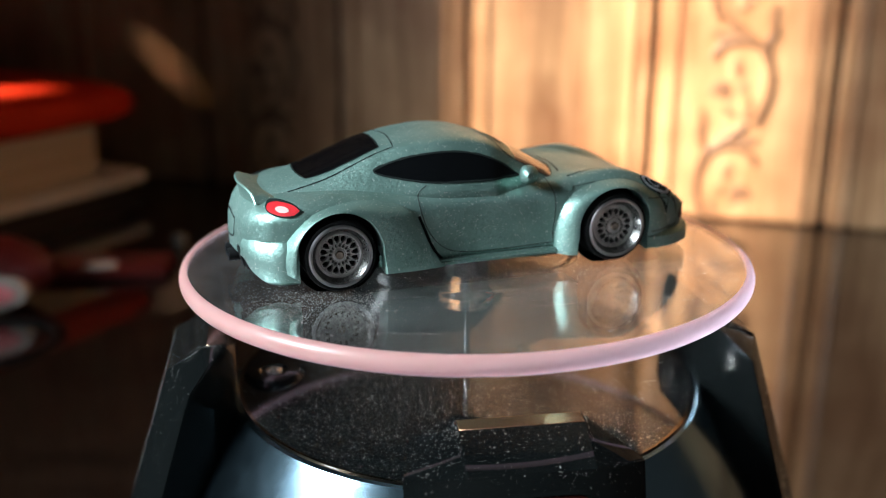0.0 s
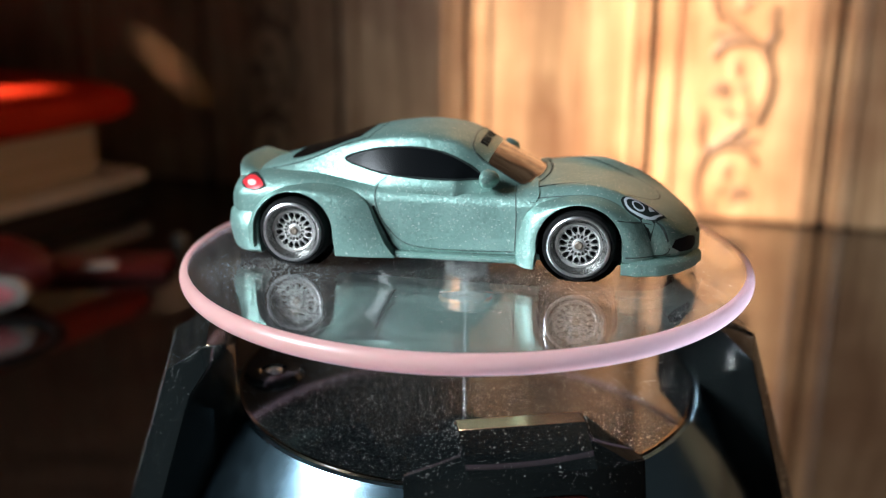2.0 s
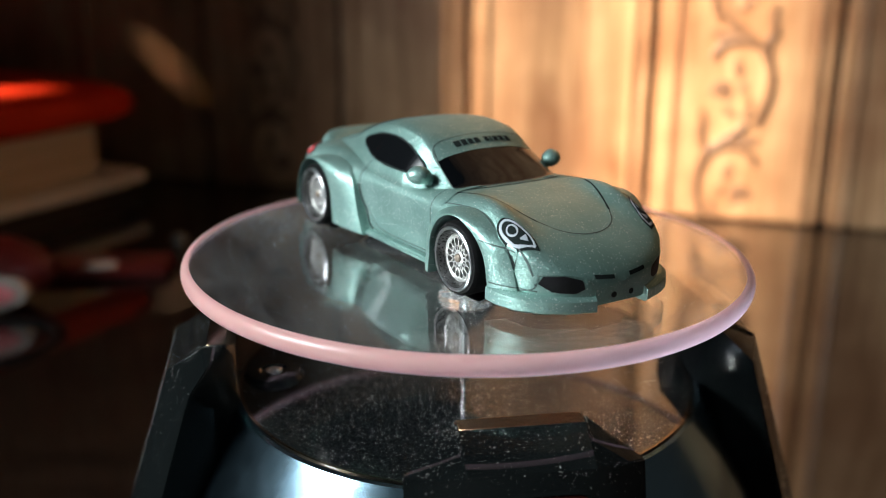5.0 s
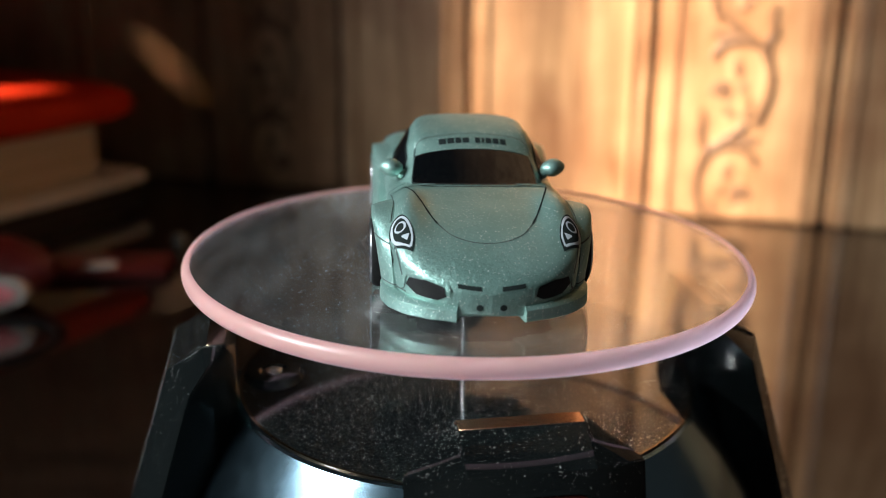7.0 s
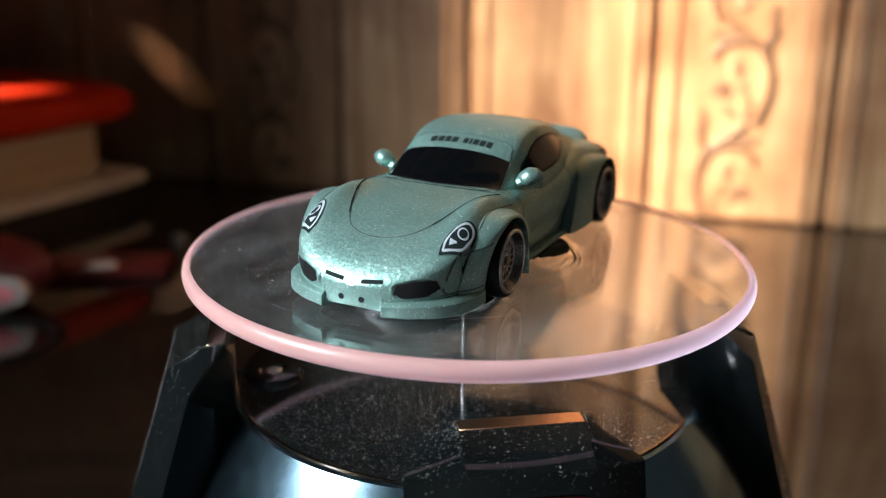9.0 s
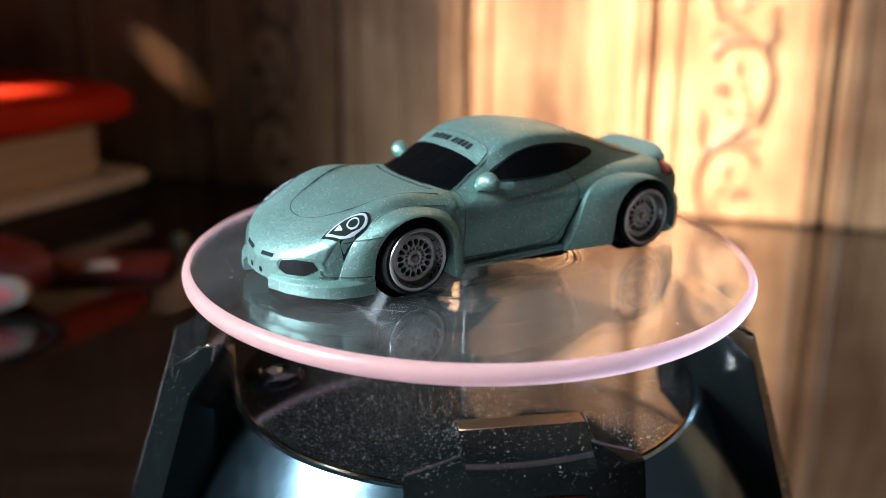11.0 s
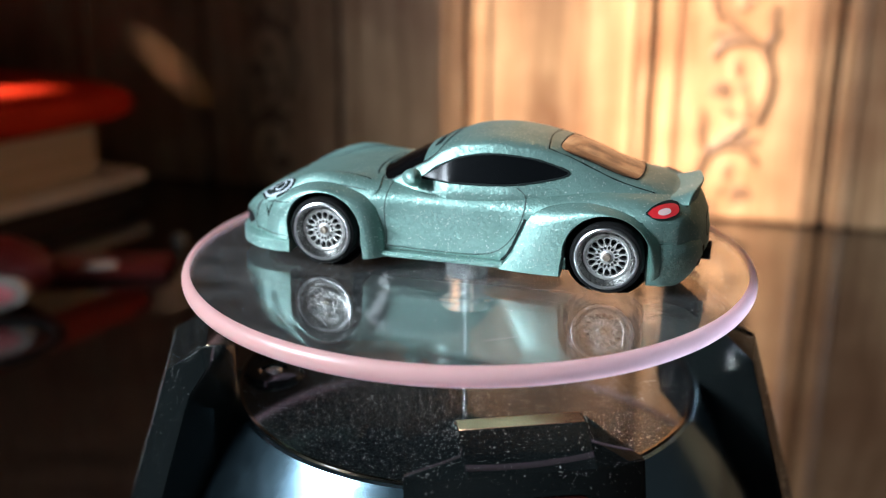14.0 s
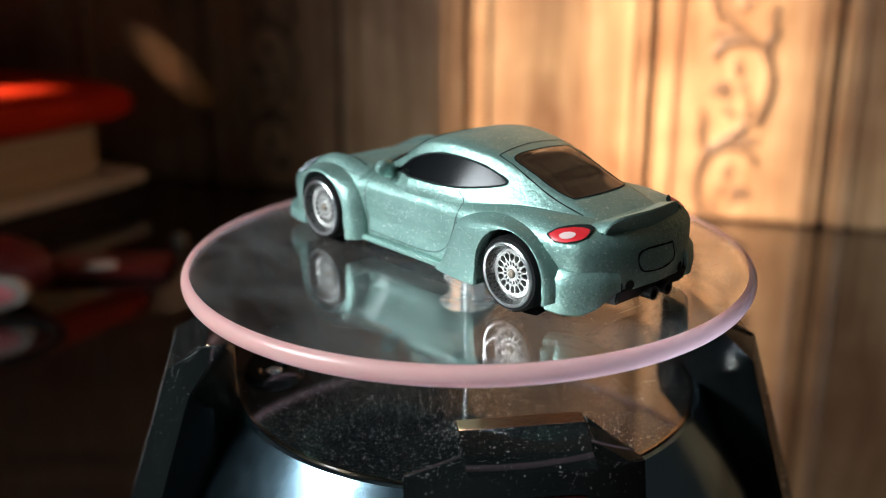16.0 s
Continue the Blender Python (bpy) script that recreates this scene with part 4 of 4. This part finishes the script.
def build_books():
    # local x runs along the visible long side, y away from the camera
    low = oriented("book", "thick dark book lying under another on the desk", "book", -152.5, 315.5, 60)
    part("cover", box(-187, -2, 0, 137, 0.2, 3, 0.8), DARK_CLOTH, low)
    part("page_block", box(-186, -7, 4, 132, 3, 10, 0.8), DARK_CLOTH, low)
    part("top_cover", box(-187, 0, -1, 137, 10, 15.8, 1.4), PALE_BOARD, low, "pale worn board edge")
    top = oriented("book", "thick book with a bright red padded cover", "book", -153.8, 315.5, 60)
    part("page_block", box(-187, -22, 5, 135, 16.2, 40.5, 1.0), PAPER, top, "yellowed page edges")
    rows = []
    for i in range(33):
        u = -1 + 2 * i / 32
        r = max(0.0, 1 - abs(u) ** 14) ** 0.5
        rows.append([(-93.75 + 95 * u, 67.5 + 71 * (0.9 + 0.1 * r) * math.copysign(abs(math.cos(a)) ** 0.3, math.cos(a)), 48.8 + 10 * r * math.copysign(abs(math.sin(a)) ** 0.7, math.sin(a))) for a in [2 * math.pi * k / 32 for k in range(32)]])
    part("cover", merged(grid(rows, close_v=True)), RED_COVER, top, "bright red rounded cover")


def build_clutter():
    toy = oriented("red_toy", "red sparkling toy shoe with a pale border lying on the desk", "toy", -168, 180, 0)
    rows = []
    for i in range(17):
        t = i / 16
        r = math.sin(math.pi * (0.03 + 0.94 * t)) ** 0.6
        rows.append([(-26 + 50 * t, 14 * r * math.cos(a), 12.5 + 12 * r * math.sin(a)) for a in [2 * math.pi * k / 28 for k in range(28)]])
    part("shell", merged(grid(rows, close_v=True)), DARK_RED, toy)
    def bulge(rx, rz, depth, back):
        prof = [(0.01, -depth), (0.6, -depth * 0.85), (0.9, -depth * 0.4), (1.0, 0), (0.95, back), (0.01, back)]
        return [[(rx * r * math.cos(a), y, rz * r * math.sin(a)) for r, y in prof] for a in [2 * math.pi * k / 40 for k in range(40)]]
    part("border", merged(grid(bulge(20, 7.6, 1.2, 6), close_u=True)), DULL_CLOTH, toy, "pale padded border").location = (-1 * MM, -14.0 * MM, 8.2 * MM)
    part("panel", merged(grid(bulge(17, 5.2, 1.5, 3), close_u=True)), GLITTER, toy, "sparkling red panel").location = (-1.5 * MM, -15.0 * MM, 8.0 * MM)
    flat = oriented("red_box", "flat dark red box with a pale oval on the desk", "box", -140, 214, 8)
    part("case", box(-26, 26, -12, 10, 0.2, 4, 1.5, 3), DARK_RED, flat)
    part("badge", merged(grid([[(x, y * 0.5, z) for x, y, z in row] for row in [[(r * math.cos(a), r * math.sin(a), h) for r, h in ((0.01, 5.2), (5.0, 5.0), (6.4, 4.0), (0.01, 4.0))] for a in [2 * math.pi * k / 32 for k in range(32)]]], close_u=True)), PALE_BOARD, flat, "pale oval badge").location = (1 * MM, -6 * MM, 0)
    knob = oriented("metal_nut", "small shiny metal nut on the desk", "nut", -120, 250, 0)
    part("nut", merged(lathe([(1.2, 0.1), (3.2, 0.1), (3.4, 0.6), (3.4, 3.6), (2.8, 4.2), (1.2, 4.2), (1.2, 0.1)], 6)), DULL, knob)
    ring = oriented("plastic_ring", "thin dark plastic ring lying on the desk", "ring", -150, 142, 0)
    part("band", merged(lathe([(17.6, 0.2), (18.4, 0.2), (18.6, 1.2), (18.2, 1.5), (17.6, 1.3), (17.6, 0.2)], 64)), CAVITY, ring)


build_room()
build_stand()
plate = build_plate()
car = build_car()
build_books()
build_clutter()


def motions():
    """The plate and the car on it turn together; the plate leans a little towards the car's left side."""
    turn = [(0.0, 19.8), (0.5, 12.2), (1.0, 5.3), (1.5, -2.0), (2.0, -9.6), (2.5, -17.5), (3.0, -25.4), (3.5, -33.3), (4.0, -40.8), (4.7, -51.0), (5.4, -61.0),
            (6.0, -69.6), (6.5, -77.0), (7.0, -84.9), (7.5, -92.1), (8.0, -99.2), (8.5, -106.6), (9.0, -114.5), (9.7, -125.4), (10.4, -136.2), (11.0, -145.6),
            (11.5, -153.3), (12.0, -161.7), (12.5, -169.8), (13.0, -178.4), (13.5, -186.7), (14.0, -194.4), (14.5, -202.0), (15.0, -209.7), (15.5, -218.2), (16.0, -226.5)]
    rows = [(t, pose(0, 0, (TOP - 0.65) * MM, 0, 0, a) @ pose(0, 0, 0, -0.94, -0.18, 0)) for t, a in turn]
    walk(plate, rows)
    walk(car, [(t, pose(0, 0, (TOP - 0.2) * MM, 0, 0, a) @ pose(0, 0, 0, -0.85, -0.5, 0)) for t, a in turn])


motions()
